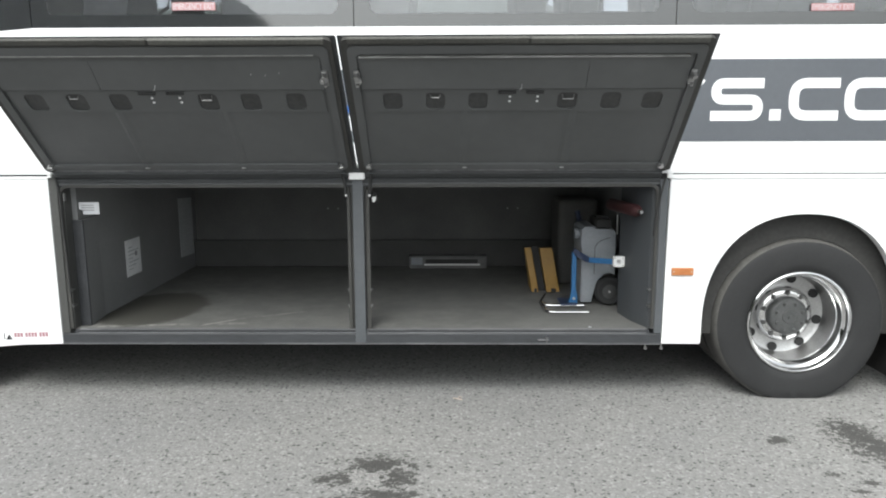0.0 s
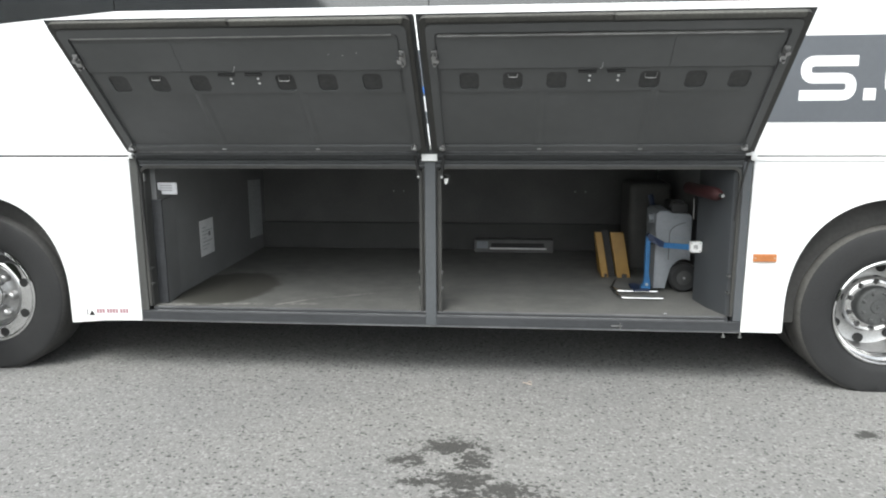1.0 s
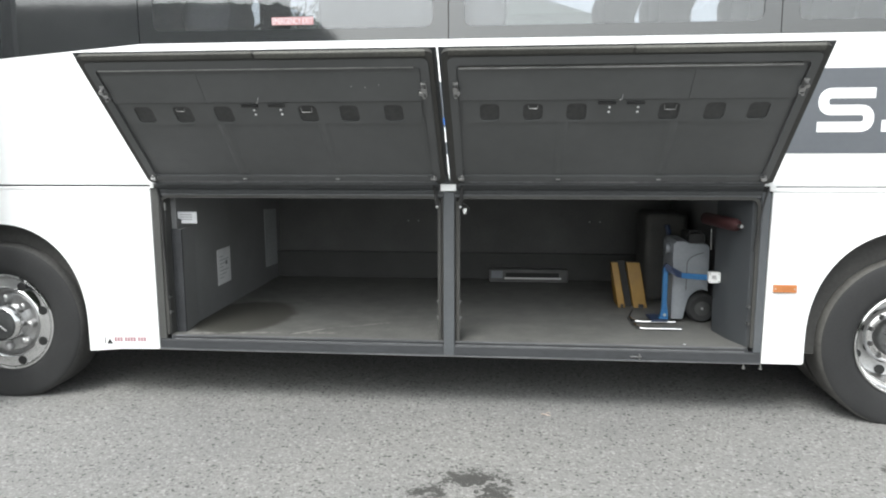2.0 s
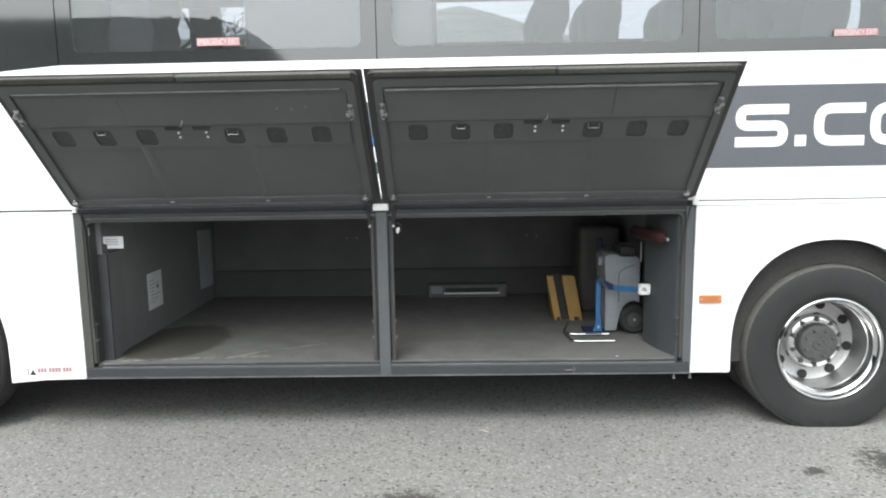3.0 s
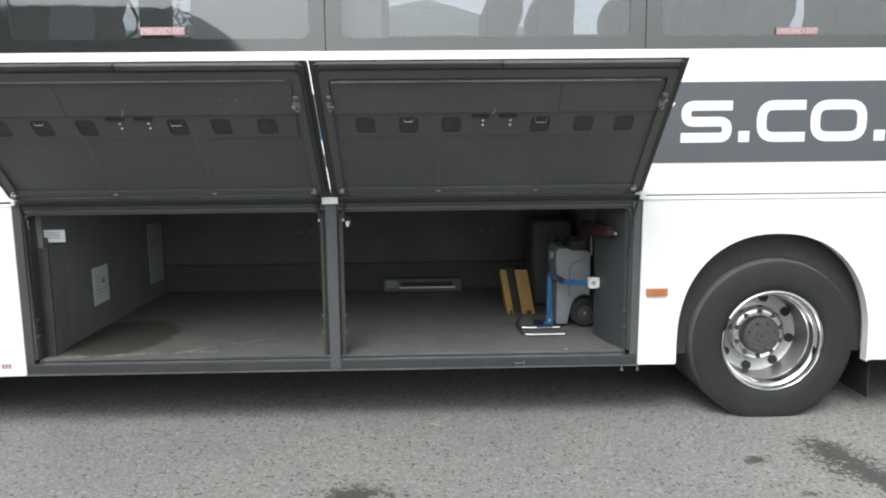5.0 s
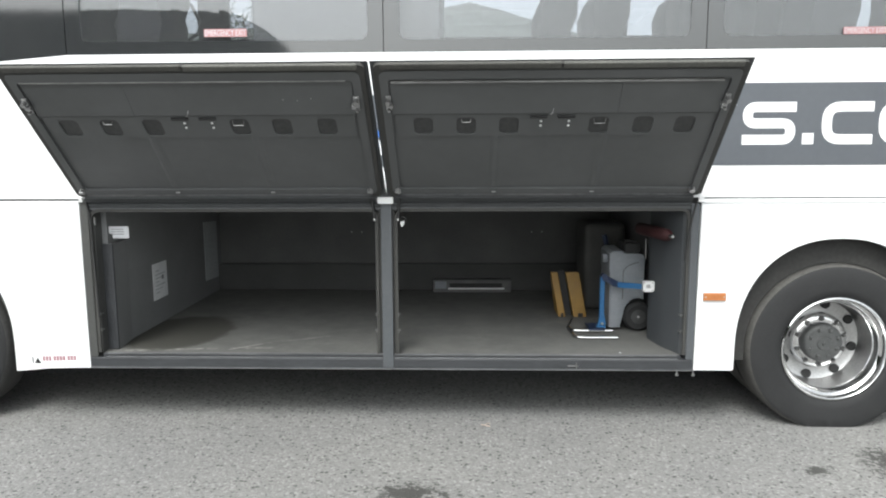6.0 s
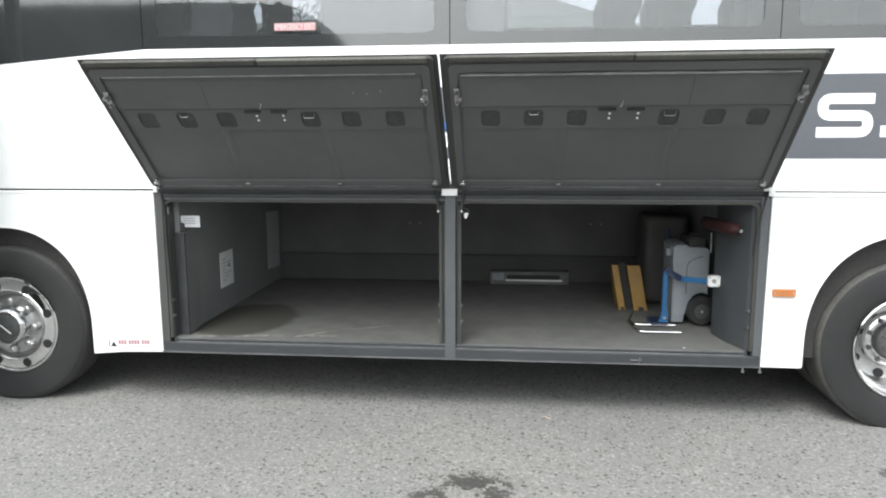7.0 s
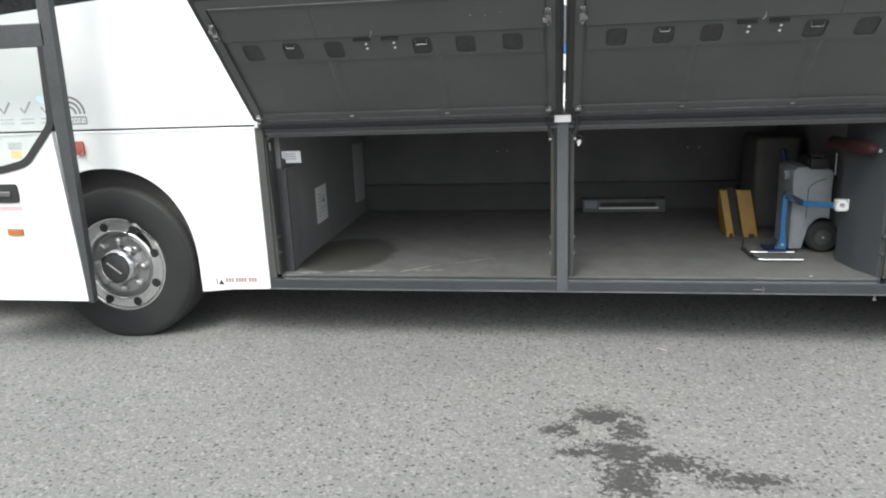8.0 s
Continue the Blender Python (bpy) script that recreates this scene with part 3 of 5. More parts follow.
def glyph_s(x0, x1):
    letter("letter", [(x1, LZ1 - H), (x0 + H, LZ1 - H), (x0 + H, 1.824), (x1 - H, 1.824), (x1 - H, LZ0 + H), (x0, LZ0 + H)], r=0.06)


def glyph_c(x0, x1):
    letter("letter", [(x1, LZ1 - H), (x0 + H, LZ1 - H), (x0 + H, LZ0 + H), (x1, LZ0 + H)])


def glyph_o(x0, x1):
    letter("letter", [(x1 - H, LZ1 - H), (x0 + H, LZ1 - H), (x0 + H, LZ0 + H), (x1 - H, LZ0 + H)], loop=True)


def glyph_u(x0, x1):
    letter("letter", [(x0 + H, LZ1), (x0 + H, LZ0 + H), (x1 - H, LZ0 + H), (x1 - H, LZ1)])


def glyph_dot(x0, x1):
    part("letter", box(x0, x1, -0.0045, -0.0026, LZ0 + 0.001, LZ0 + 0.064), LETTER, coach)


letter("letter", [(1.995, LZ1 + 0.005), (1.885, 1.825), (1.885, LZ0)], r=0.02)
letter("letter", [(1.775, LZ1 + 0.005), (1.885, 1.825)], r=0.02)
glyph_s(2.053, 2.352)
glyph_dot(2.393, 2.457)
glyph_c(2.499, 2.786)
glyph_o(2.817, 3.150)
glyph_dot(3.198, 3.264)
glyph_u(3.312, 3.636)
part("band_emblem", box(-0.22, 0.12, -0.0045, -0.0026, 1.757, 1.797), BLUE_VINYL, coach, "blue stripe of the band's emblem")
part("band_emblem", box(-0.22, 0.12, -0.0045, -0.0026, 1.655, 1.742), LETTER, coach)
part("band_emblem", box(-0.22, 0.12, -0.0045, -0.0026, 2.0, 2.052), LETTER, coach)

# side windows: bonded panes with a black printed border
for x0, x1 in ((-1.853, -0.003), (0.003, 1.830), (1.836, 3.655)):
    win = base("window", parent=coach)
    outer, hole = rounded(x0, x1, BELT + 0.004, 3.18, 0.004), rounded(x0 + 0.088, x1 - 0.088, GLASS_LOW, GLASS_HIGH, 0.05)
    part("window_border", ring(outer, hole, 0.006, 0.014), FRIT, win, "black printed glass border")
    pane = part("pane", prism(rounded(x0 + 0.080, x1 - 0.080, GLASS_LOW - 0.008, GLASS_HIGH + 0.008, 0.05), 0.0145, 0.020), GLASS, win, "tinted window pane")
    pane.visible_shadow = False
win = base("window", parent=coach)
front_outline = [(-1.859, BELT + 0.006), (-1.859, 3.18), (-3.85, 3.18), (-3.85, 2.086), (-3.0, 2.153)]
part("window_border", prism(front_outline, 0.006, 0.016), FRIT, win, "black glass beside the entrance")
part("window_gap", box(-0.003, 0.003, 0.010, 0.02, BELT, 3.18), BLACK, coach)
part("window_gap", box(1.830, 1.836, 0.010, 0.02, BELT, 3.18), BLACK, coach)
part("belt_rail", box(-3.85, 3.66, 0.022, 0.06, 2.10, GLASS_LOW - 0.03), BLACK, coach)
for xp in (-1.856, 0.0, 1.833, 3.66):
    part("window_pillar", box(xp - 0.06, xp + 0.06, 0.024, 0.09, 2.2, 3.2, 0.01), INTERIOR, coach)

# emergency notices stuck to the panes
for x0, x1, z0, z1, y in ((-1.037, -0.789, 2.336, 2.380, 0.004), (2.588, 2.830, 2.315, 2.354, 0.004)):
    tag = part("window_notice", box(x0, x1, y - 0.0008, y, z0, z1), FADED, coach, "red emergency exit notice")
    part("notice_lettering", lettering("EMERGENCY EXIT", x0 + 0.005, x1 - 0.005, z0 + 0.005, z1 - 0.005, y - 0.0012), PAPER, tag, "white capital lettering")

# roof, far side, ends
roof = [(0.008, 3.184), (0.03, 3.30), (0.12, 3.42), (0.35, 3.49), (1.25, 3.52), (2.15, 3.49), (2.38, 3.42), (2.47, 3.30), (2.492, 3.184)]
roof_in = [(2.44, 3.184), (2.42, 3.26), (2.3, 3.36), (2.1, 3.42), (1.25, 3.45), (0.4, 3.42), (0.2, 3.36), (0.08, 3.26), (0.06, 3.184)]
part("roof", prism(roof + roof_in, -5.5, 6.0, "x"), WHITE, coach, "white curved roof")
part("far_side_panel", prism([(-5.5, 0.36), (-5.5, 2.25), (6.0, 2.25), (6.0, 0.36)], 2.46, 2.5), WHITE, coach)
for xc in (-4.6, -2.78, -0.93, 0.92, 2.75, 4.6):
    win = base("window", parent=coach)
    part("window_border", ring(rounded(xc - 0.915, xc + 0.915, 2.25, 3.184, 0.004), rounded(xc - 0.83, xc + 0.83, 2.33, 3.10, 0.05), 2.484, 2.494), FRIT, win)
    pane = part("pane", prism(rounded(xc - 0.835, xc + 0.835, 2.325, 3.105, 0.05), 2.475, 2.481), GLASS, win, "tinted window pane")
    pane.visible_shadow = False
part("front_panel", prism([(0.0, 0.36), (0.0, 3.2), (0.2, 3.42), (2.3, 3.42), (2.5, 3.2), (2.5, 0.36)], -5.56, -5.5, "x", 0.02), WHITE, coach)
part("rear_panel", prism([(0.0, 0.40), (0.0, 3.2), (0.2, 3.42), (2.3, 3.42), (2.5, 3.2), (2.5, 0.40)], 6.0, 6.06, "x", 0.02), WHITE, coach)
part("rear_side_panel", box(4.80, 6.0, 0.0, 0.04, 0.40, 2.24, 0.005), WHITE, coach)
part("rear_window_border", box(4.80, 6.0, 0.006, 0.02, 2.244, 3.18, 0.003), FRIT, coach)
part("nose_side_panel", box(-5.5, -4.86, 0.0, 0.04, 0.36, 2.06, 0.005), WHITE, coach)
part("nose_window_border", box(-5.5, -4.86, 0.006, 0.02, 2.064, 3.18, 0.003), FRIT, coach)

# passenger deck seen through the windows
part("deck_floor", box(-5.4, 3.66, 0.06, 2.44, 1.44, 1.50), INTERIOR, coach)
part("deck_floor", box(3.66, 5.95, 1.40, 2.44, 1.44, 1.50), INTERIOR, coach)
part("deck_side_lining", box(-3.85, 3.66, 0.06, 0.09, 1.50, 2.26), INTERIOR, coach)
part("deck_side_lining", box(-5.4, 5.95, 2.40, 2.44, 1.50, 2.68), INTERIOR, coach)
part("luggage_rack", box(-4.6, 5.6, 0.09, 0.55, 3.02, 3.12, 0.03), INTERIOR, coach)
part("luggage_rack", box(-4.6, 5.6, 1.95, 2.40, 3.02, 3.12, 0.03), INTERIOR, coach)

part("window_pillar", box(-1.965, -1.675, 2.43, 2.47, 2.2, 3.18, 0.01), INTERIOR, coach)
part("washroom_wall", box(-0.79, 0.32, 0.12, 1.00, 1.50, 3.16, 0.02), CUBICLE, coach, "plain grey washroom cubicle wall")


def passenger_seat(handle=False):
    """One coach seat facing the nose: cushion, tall rounded back, wings of the headrest, frame."""
    s = base("passenger_seat", label="charcoal moquette coach seat with tall rounded back", parent=coach)
    part("seat_cushion", box(-0.26, 0.20, -0.22, 0.22, 0.36, 0.50, 0.05, 3), SEAT, s, smooth=True)
    b = prism([(0.08, 0.40), (0.32, 0.40), (0.44, 0.95), (0.41, 1.08), (0.46, 1.20), (0.46, 1.33), (0.40, 1.42), (0.22, 1.41), (0.17, 1.28), (0.18, 1.10)], -0.215, 0.215, "y", 0.04)
    part("backrest", b, SEAT, s, smooth=True)
    b = prism([(-0.16, 0), (0.16, 0), (0.17, 0.12), (0.12, 0.2), (-0.12, 0.2), (-0.17, 0.12)], 0.0, 0.07, "x", 0.02)
    part("headrest", moved(b, pose(0.235, 0, 1.08, 0, 14, 0)), SEAT, s, smooth=True)
    if handle:
        part("grab_handle", tube([(0.40, 0.19, 1.26), (0.47, 0.195, 1.20), (0.515, 0.195, 1.10), (0.50, 0.195, 1.01), (0.42, 0.19, 0.96)], 0.013, 8), INTERIOR, s, "dark grab handle on the aisle shoulder", True)
    part("leg_frame", join(box(-0.1, 0.1, -0.03, 0.03, 0.0, 0.36), box(-0.2, 0.22, -0.2, 0.2, 0.34, 0.37)), INTERIOR, s)
    return s


window_seat, aisle_seat = passenger_seat(), passenger_seat(True)
window_seat.matrix_basis, aisle_seat.matrix_basis = pose(-3.083, 0.33, 1.50), pose(-3.083, 0.80, 1.50)
for xs, shift in ((-2.270, -0.18), (-1.760, -0.18), (2.300, 0.0), (3.075, 0.0)):
    copy_thing(window_seat, pose(xs, 0.33, 1.50))
    copy_thing(aisle_seat, pose(xs + shift, 0.80, 1.50))
for xs in (-3.20, -2.55, 0.87, 1.27, 1.92, 2.37, 3.00, 3.80):
    for ys in (1.70, 2.13):
        copy_thing(window_seat, pose(xs, ys, 1.50))

# ---------------------------------------------------------------- coach: luggage bay
part("bay_floor", box(BAY_L - 0.04, BAY_R + 0.02, 0.028, 2.42, BAY_FLOOR - 0.025, BAY_FLOOR + 0.002), CARPET, coach, "worn grey carpet with dust and a damp stain")
part("bay_ceiling", box(BAY_L - 0.02, BAY_R + 0.02, 0.06, 2.44, BAY_TOP, BAY_TOP + 0.06), HEADLINER, coach)
part("bay_end_wall", box(BAY_L - 0.07, BAY_L, 0.101, 2.44, 0.40, BAY_TOP), BULKHEAD, coach, "slate grey lined end wall")
part("bay_end_wall", box(BAY_R, BAY_R + 0.05, 0.43, 2.44, 0.40, BAY_TOP), BULKHEAD, coach, "slate grey lined end wall")
flare = corner_path([(1.786, 0.030), (1.756, 0.034), (1.690, 0.22), (1.657, 0.41), (1.664, 0.43), (1.786, 0.43)], 0.03)
part("jamb_casing", prism([(p.x, p.y) for p in flare], BAY_FLOOR + 0.002, BAY_TOP - 0.002, "z"), CASING, coach, "slate vinyl casing flaring into the bay", True)
part("bay_back_wall", box(BAY_L, BAY_R, 2.10, 2.16, BAY_FLOOR, BAY_TOP), BOARD, coach)
part("bay_ledge", box(BAY_L, BAY_R, 2.02, 2.10, BAY_FLOOR, 0.68, 0.012), LINING, coach, "low lined step along the back of the bay")
part("bay_ledge_edge", box(BAY_L, BAY_R, 2.012, 2.03, 0.668, 0.688, 0.004), LINING, coach)
# scuffed pale plate with a slot at the foot of the ledge
plate = part("floor_box", box(0.18, 0.86, 1.90, 2.02, BAY_FLOOR, 0.562, 0.012), SCUFFED, coach, "low scuffed grey box at the foot of the ledge")
part("slot_frame", ring(rounded(0.30, 0.80, 0.482, 0.548, 0.008), rounded(0.325, 0.78, 0.496, 0.536, 0.006), 1.888, 1.901), SCUFFED, plate)
part("slot_back", box(0.31, 0.79, 1.895, 1.8995, 0.492, 0.542), BLACK, plate)
# white strip in place of daylight leaking in along the slot
part("slot_daylight_lip", box(0.315, 0.80, 1.872, 1.890, 0.484, 0.497, 0.003), WHITE_PLASTIC, plate, "white lip standing for daylight along the slot")
part("scuffed_end", box(0.20, 0.30, 1.893, 1.901, 0.486, 0.551, 0.006), GREY_PLASTIC, plate, "pale scuffed end")
for x in (-0.55, 1.05):
    for dx in (0, 0.09):
        part("wall_stud", moved(lathe([(0, -0.008), (0.007, -0.006), (0.007, 0.0)], 8), pose(x + dx, 2.10, 0.96)), STEEL, coach)

# casing between the entrance side jamb and the end wall, notices on the end wall
part("jamb_casing", prism([(-1.770, 0.452), (-1.706, 0.452), (-1.706, 1.12), (-1.770, 1.12)], 0.085, 0.1008, bevel=0.003), SILL, coach, "narrow padded casing beside the opening")
part("wall_return", prism([(-1.745, 0.1012), (-1.7065, 0.1012), (-1.738, 0.34), (-1.745, 0.34)], BAY_FLOOR + 0.002, 1.118, "z"), BULKHEAD, coach, "slate lining turned round the wall's edge")
sticker = part("notice_card", prism([(-1.735, 1.181), (-1.735, 1.226), (-1.610, 1.226), (-1.610, 1.152), (-1.712, 1.152), (-1.712, 1.181)], 0.114, 0.117), PAPER, coach, "small white printed card with a torn corner")
for k in range(3):
    part("print_line", box(-1.722, -1.64, 0.1125, 0.1138, 1.175 + 0.015 * k, 1.180 + 0.015 * k), INK, sticker)
sheet = part("notice_sheet", prism([(0.69, 0.630), (0.69, 0.890), (0.925, 0.890), (0.925, 0.630)], BAY_L, BAY_L + 0.003, "x"), SHEET, coach, "white printed paper notice")
for k in range(7):
    part("print_line", box(BAY_L + 0.003, BAY_L + 0.004, 0.725, 0.79 + 0.1 * ((k * 7) % 3) / 2, 0.675 + 0.026 * k, 0.682 + 0.026 * k), PALE_INK, sheet)
part("print_mark", box(BAY_L + 0.003, BAY_L + 0.004, 0.83, 0.865, 0.765, 0.795), INK, sheet)
part("notice_strip", prism([(1.70, 0.59), (1.70, 1.09), (2.0, 1.07), (2.0, 0.575)], BAY_L, BAY_L + 0.004, "x"), PALE_INK, coach, "long pale dusty strip on the end wall")

# opening surround
part("sill", box(-1.846, 1.836, -0.004, 0.10, 0.366, 0.428, 0.008), SILL, coach, "dark grey painted sill")
part("sill_step", box(-1.772, 1.764, 0.012, 0.10, 0.424, 0.449, 0.004), SILL, coach)
part("sill_strip", box(-1.744, 1.743, 0.000, 0.016, 0.425, 0.432, 0.002), STRIP, coach, "scratched aluminium edge strip")
part("sill_strip", box(-1.740, 1.740, 0.006, 0.026, 0.444, 0.454, 0.002), STRIP, coach, "scratched aluminium edge strip")
part("sill_strip", box(-1.846, 1.836, -0.009, 0.004, 0.359, 0.368, 0.002), STRIP, coach, "scratched aluminium edge strip")
part("sill_clip", join(box(1.085, 1.15, -0.012, -0.004, 0.384, 0.392, 0.002), box(1.135, 1.142, -0.013, -0.004, 0.372, 0.406, 0.002)), NUT, coach)
part("jamb", box(-1.846, -1.795, -0.002, 0.10, 0.428, 1.395, 0.006), JAMB, coach)
part("jamb", box(-1.795, -1.770, 0.016, 0.10, 0.452, 1.395, 0.005), JAMB, coach)
part("jamb", box(1.788, 1.837, -0.002, 0.10, 0.428, 1.368, 0.006), PILLAR, coach)
part("jamb", box(1.762, 1.788, 0.022, 0.10, 0.452, 1.395, 0.005), FRAME, coach)
head = [(0.10, 1.322), (0.032, 1.322), (0.014, 1.327), (0.007, 1.338), (0.010, 1.350), (0.004, 1.357), (0.002, 1.370), (0.006, 1.376), (-0.004, 1.382), (-0.017, 1.391), (-0.025, 1.403), (-0.025, 1.428), (-0.005, 1.438), (0.10, 1.438)]
part("header_rail", prism(head, -1.795, 1.788, "x"), FRAME, coach, "moulded dark grey rail over the opening", True)
part("pillar", box(-0.032, 0.034, -0.010, 0.10, 0.3695, 1.372, 0.006), PILLAR, coach, "slate grey pillar between the two flaps")
part("pillar_side", box(-0.050, -0.032, 0.018, 0.095, 0.452, 1.33, 0.004), DARK_SEAL, coach)
part("pillar_side", box(0.034, 0.050, 0.018, 0.095, 0.452, 1.33, 0.004), DARK_SEAL, coach)
part("pillar_cap", box(-0.046, 0.046, -0.036, 0.01, 1.372, 1.412, 0.004), WHITE_PLASTIC, coach, "white plastic pillar cap")
part("corner_clip", box(-1.838, -1.815, -0.020, 0.0, 1.385, 1.412, 0.003), WHITE_PLASTIC, coach)
part("corner_clip", box(1.822, 1.856, -0.014, 0.0, 1.376, 1.404, 0.003), WHITE_PLASTIC, coach)
for x0, x1 in ((-1.784, -0.058), (0.057, 1.778)):
    lip = corner_path([(x0, 0.456), (x0, 1.332), (x1, 1.332), (x1, 0.456)], 0.055, n=6)
    part("door_seal", ribbon(lip, 0.018, 0.004, 0.022), DARK_SEAL, coach, "dark rubber seal round the opening", True)
for pts in ([(-1.800, 1.385), (-1.780, 1.28), (-1.779, 1.10), (-1.773, 0.90), (-1.770, 0.68)], [(1.818, 1.392), (1.802, 1.33), (1.784, 1.24), (1.769, 1.14), (1.758, 1.03)]):
    part("drooping_seal", tube([(p.x, -0.006, p.y) for p in corner_path(pts, 0.05)], 0.006, 8), BLACK, coach, "loose black rubber strip hanging down the jamb", True)
for x, z in ((-1.764, 0.70), (-1.764, 0.60), (-0.068, 0.70), (-0.068, 0.60), (0.067, 0.70), (0.067, 0.60), (1.754, 0.70), (1.754, 0.60)):
    part("striker", join(box(x - 0.009, x + 0.009, 0.005, 0.03, z - 0.004, z + 0.004, 0.001), box(x - 0.002, x + 0.002, -0.002, 0.012, z - 0.011, z + 0.011, 0.001)), NUT, coach)
part("stay_pin", box(-1.768, -1.760, 0.005, 0.024, 1.245, 1.290, 0.002), STEEL, coach)
part("hanging_tag", moved(prism([(-0.012, 0.012), (0.012, 0.016), (0.008, -0.010), (-0.002, -0.022), (-0.010, -0.012)], -0.002, 0.002), pose(0.093, 0.03, 1.250)), WHITE_PLASTIC, coach)
eye = [(0.090 + 0.026 * math.cos(radians(30 * k)), 0.034, 1.262 + 0.026 * math.sin(radians(30 * k))) for k in range(12)]
part("hanging_ring", tube(eye, 0.0055, 8, True), BLACK, coach, "black rubber ring the tag hangs from", True)
for sx in (-1, 1):
    arm = [(sx * 0.088, -0.040, 1.455), (sx * 0.084, -0.022, 1.40), (sx * 0.074, -0.004, 1.34), (sx * 0.070, 0.006, 1.265)]
    part("hinge_arm", tube(arm, 0.009, 8), BLACK, coach, "dark steel hinge arm", True)
    part("hinge_bolt", moved(lathe([(0, -0.010), (0.008, -0.008), (0.009, 0.0)], 8), pose(sx * 0.070, 0.0, 1.275)), STEEL, coach)

# ---------------------------------------------------------------- coach: raised luggage flaps
hinge_y, hinge_z = -0.032, 1.422
dv = Vector((0, -0.70, 0.69)).normalized()
dw = Vector((1, 0, 0)).cross(dv)
FLAP = Matrix.Translation((0, hinge_y, hinge_z)) @ Matrix(((1, 0, 0), dv, dw)).transposed().to_4x4()


def luggage_flap(x0, x1, holes, dots, hook, split, chips=()):
    """A flap swung up on its top edge; built flat as x, distance from the hinge, height above the lining."""
    d = base("luggage_flap", parent=coach, label="raised luggage flap, white outside, dark grey pressed lining inside")
    d.matrix_basis = FLAP
    c, ridge = (x0 + x1) / 2, (0.866 if x0 < -1 else 0.852)
    part("outer_skin", prism([(0.004, -0.0345), (0.004, -0.050), (0.916, -0.050), (0.934, -0.0345)], x0 + 0.003, x1 - 0.003, "x", 0.003), WHITE, d, "white painted outer skin")
    part("flap_edge", prism([(0.0, -0.034), (0.938, -0.034), (0.969, -0.006), (0.0, -0.006)], x0, x1, "x", 0.003), FRAME, d)
    part("lining", box(x0 + 0.03, x1 - 0.03, 0.02, 0.95, -0.006, 0.004, 0.002), DOOR_IN, d, "dark grey pressed lining")
    # stepped rim
    part("rim", ring(rounded(x0 + 0.016, x1 - 0.016, 0.012, 0.962, 0.03, 4), rounded(x0 + 0.040, x1 - 0.040, 0.034, 0.925, 0.035, 4), -0.006, 0.016, "z"), DARK_SEAL, d, "dark rubber edge seal")
    part("rim", ring(rounded(x0 + 0.041, x1 - 0.041, 0.035, 0.924, 0.034, 4), rounded(x0 + 0.082, x1 - 0.082, 0.075, 0.874, 0.02, 4), 0.002, 0.019, "z"), DOOR_IN, d)
    part("top_ridge", box(x0 + 0.095, x1 - 0.115, ridge, ridge + 0.006, 0.004, 0.022, 0.002), RIDGE, d)
    part("low_ridge", box(x0 + 0.08, x1 - 0.07, 0.030, 0.0335, 0.014, 0.030, 0.001), TRIM_ALU, d)
    part("low_ridge", box(x0 + 0.06, x1 - 0.06, 0.010, 0.022, 0.012, 0.034, 0.004), FRAME, d)
    nx = x0 + (0.94 if x0 < -1 else 0.92)
    part("top_lip", box(x0 + 0.05, nx - 0.006, 0.940, 0.973, 0.008, 0.027, 0.008), OLD_SEAL, d, "grimy rubber lip")
    part("top_lip", box(nx + 0.006, x1 - 0.05, 0.940, 0.973, 0.010, 0.030, 0.008), SEAL, d, "pale grey rubber lip")
    # fold above the hole row
    for a, e in ((x0 + 0.09, split), (split + 0.002, x1 - 0.09)):
        part("upper_fold", prism([(0.642, 0.004), (0.652, 0.021), (0.83, 0.008), (0.848, 0.004)], a, e, "x"), DOOR_IN, d)
    for x, v in chips:
        part("paint_chip", prism([(x - 0.003, v - 0.002), (x + 0.001, v - 0.003), (x + 0.003, v + 0.001), (x - 0.001, v + 0.003)], 0.0175, 0.0200, "z"), STEEL, d)
    # band pierced by rounded holes
    xs = sorted(holes)
    cuts = [x0 + 0.10] + [(a + e) / 2 for a, e in zip(xs, xs[1:])] + [x1 - 0.10]
    for h, a, e in zip(xs, cuts, cuts[1:]):
        part("pierced_band", ring(rounded(a, e, 0.488, 0.642, 0.001, 4), rounded(h - 0.050, h + 0.050, 0.504, 0.618, 0.026, 4), 0.004, 0.012, "z"), DOOR_IN, d)
        # darker sheet paints the depth shade of each shallow hole
        part("hole_shade", box(h - 0.052, h + 0.052, 0.502, 0.620, 0.0042, 0.006), HOLE, d)
    # stiffening ribs
    for x in (c - 0.29, c + 0.27):
        part("rib", prism([(x - 0.030, 0.004), (x - 0.010, 0.010), (x + 0.010, 0.010), (x + 0.030, 0.004)], 0.085, 0.490, "y"), DOOR_IN, d)
        part("stud", box(x - 0.012, x + 0.012, 0.050, 0.058, 0.018, 0.026, 0.002), STEEL, d)
    # latches at both sides
    for x, s in ((x0 + 0.075, 1), (x1 - 0.075, -1)):
        b = box(x - 0.014, x + 0.014, 0.685, 0.775, 0.016, 0.030, 0.003)
        join(b, box(x - 0.006, x + 0.022 * s + 0.001, 0.715, 0.735, 0.03, 0.05, 0.003))
        join(b, moved(lathe([(0, 0.03), (0.012, 0.03), (0.012, 0.0), (0, 0.0)], 10), pose(x, 0.757, 0.03, 90, 0, 0)))
        join(b, moved(lathe([(0, 0.02), (0.008, 0.02), (0.008, 0.0), (0, 0.0)], 8), pose(x, 0.697, 0.03, 90, 0, 0)))
        part("latch", b, STEEL, d, "dull steel flap latch")
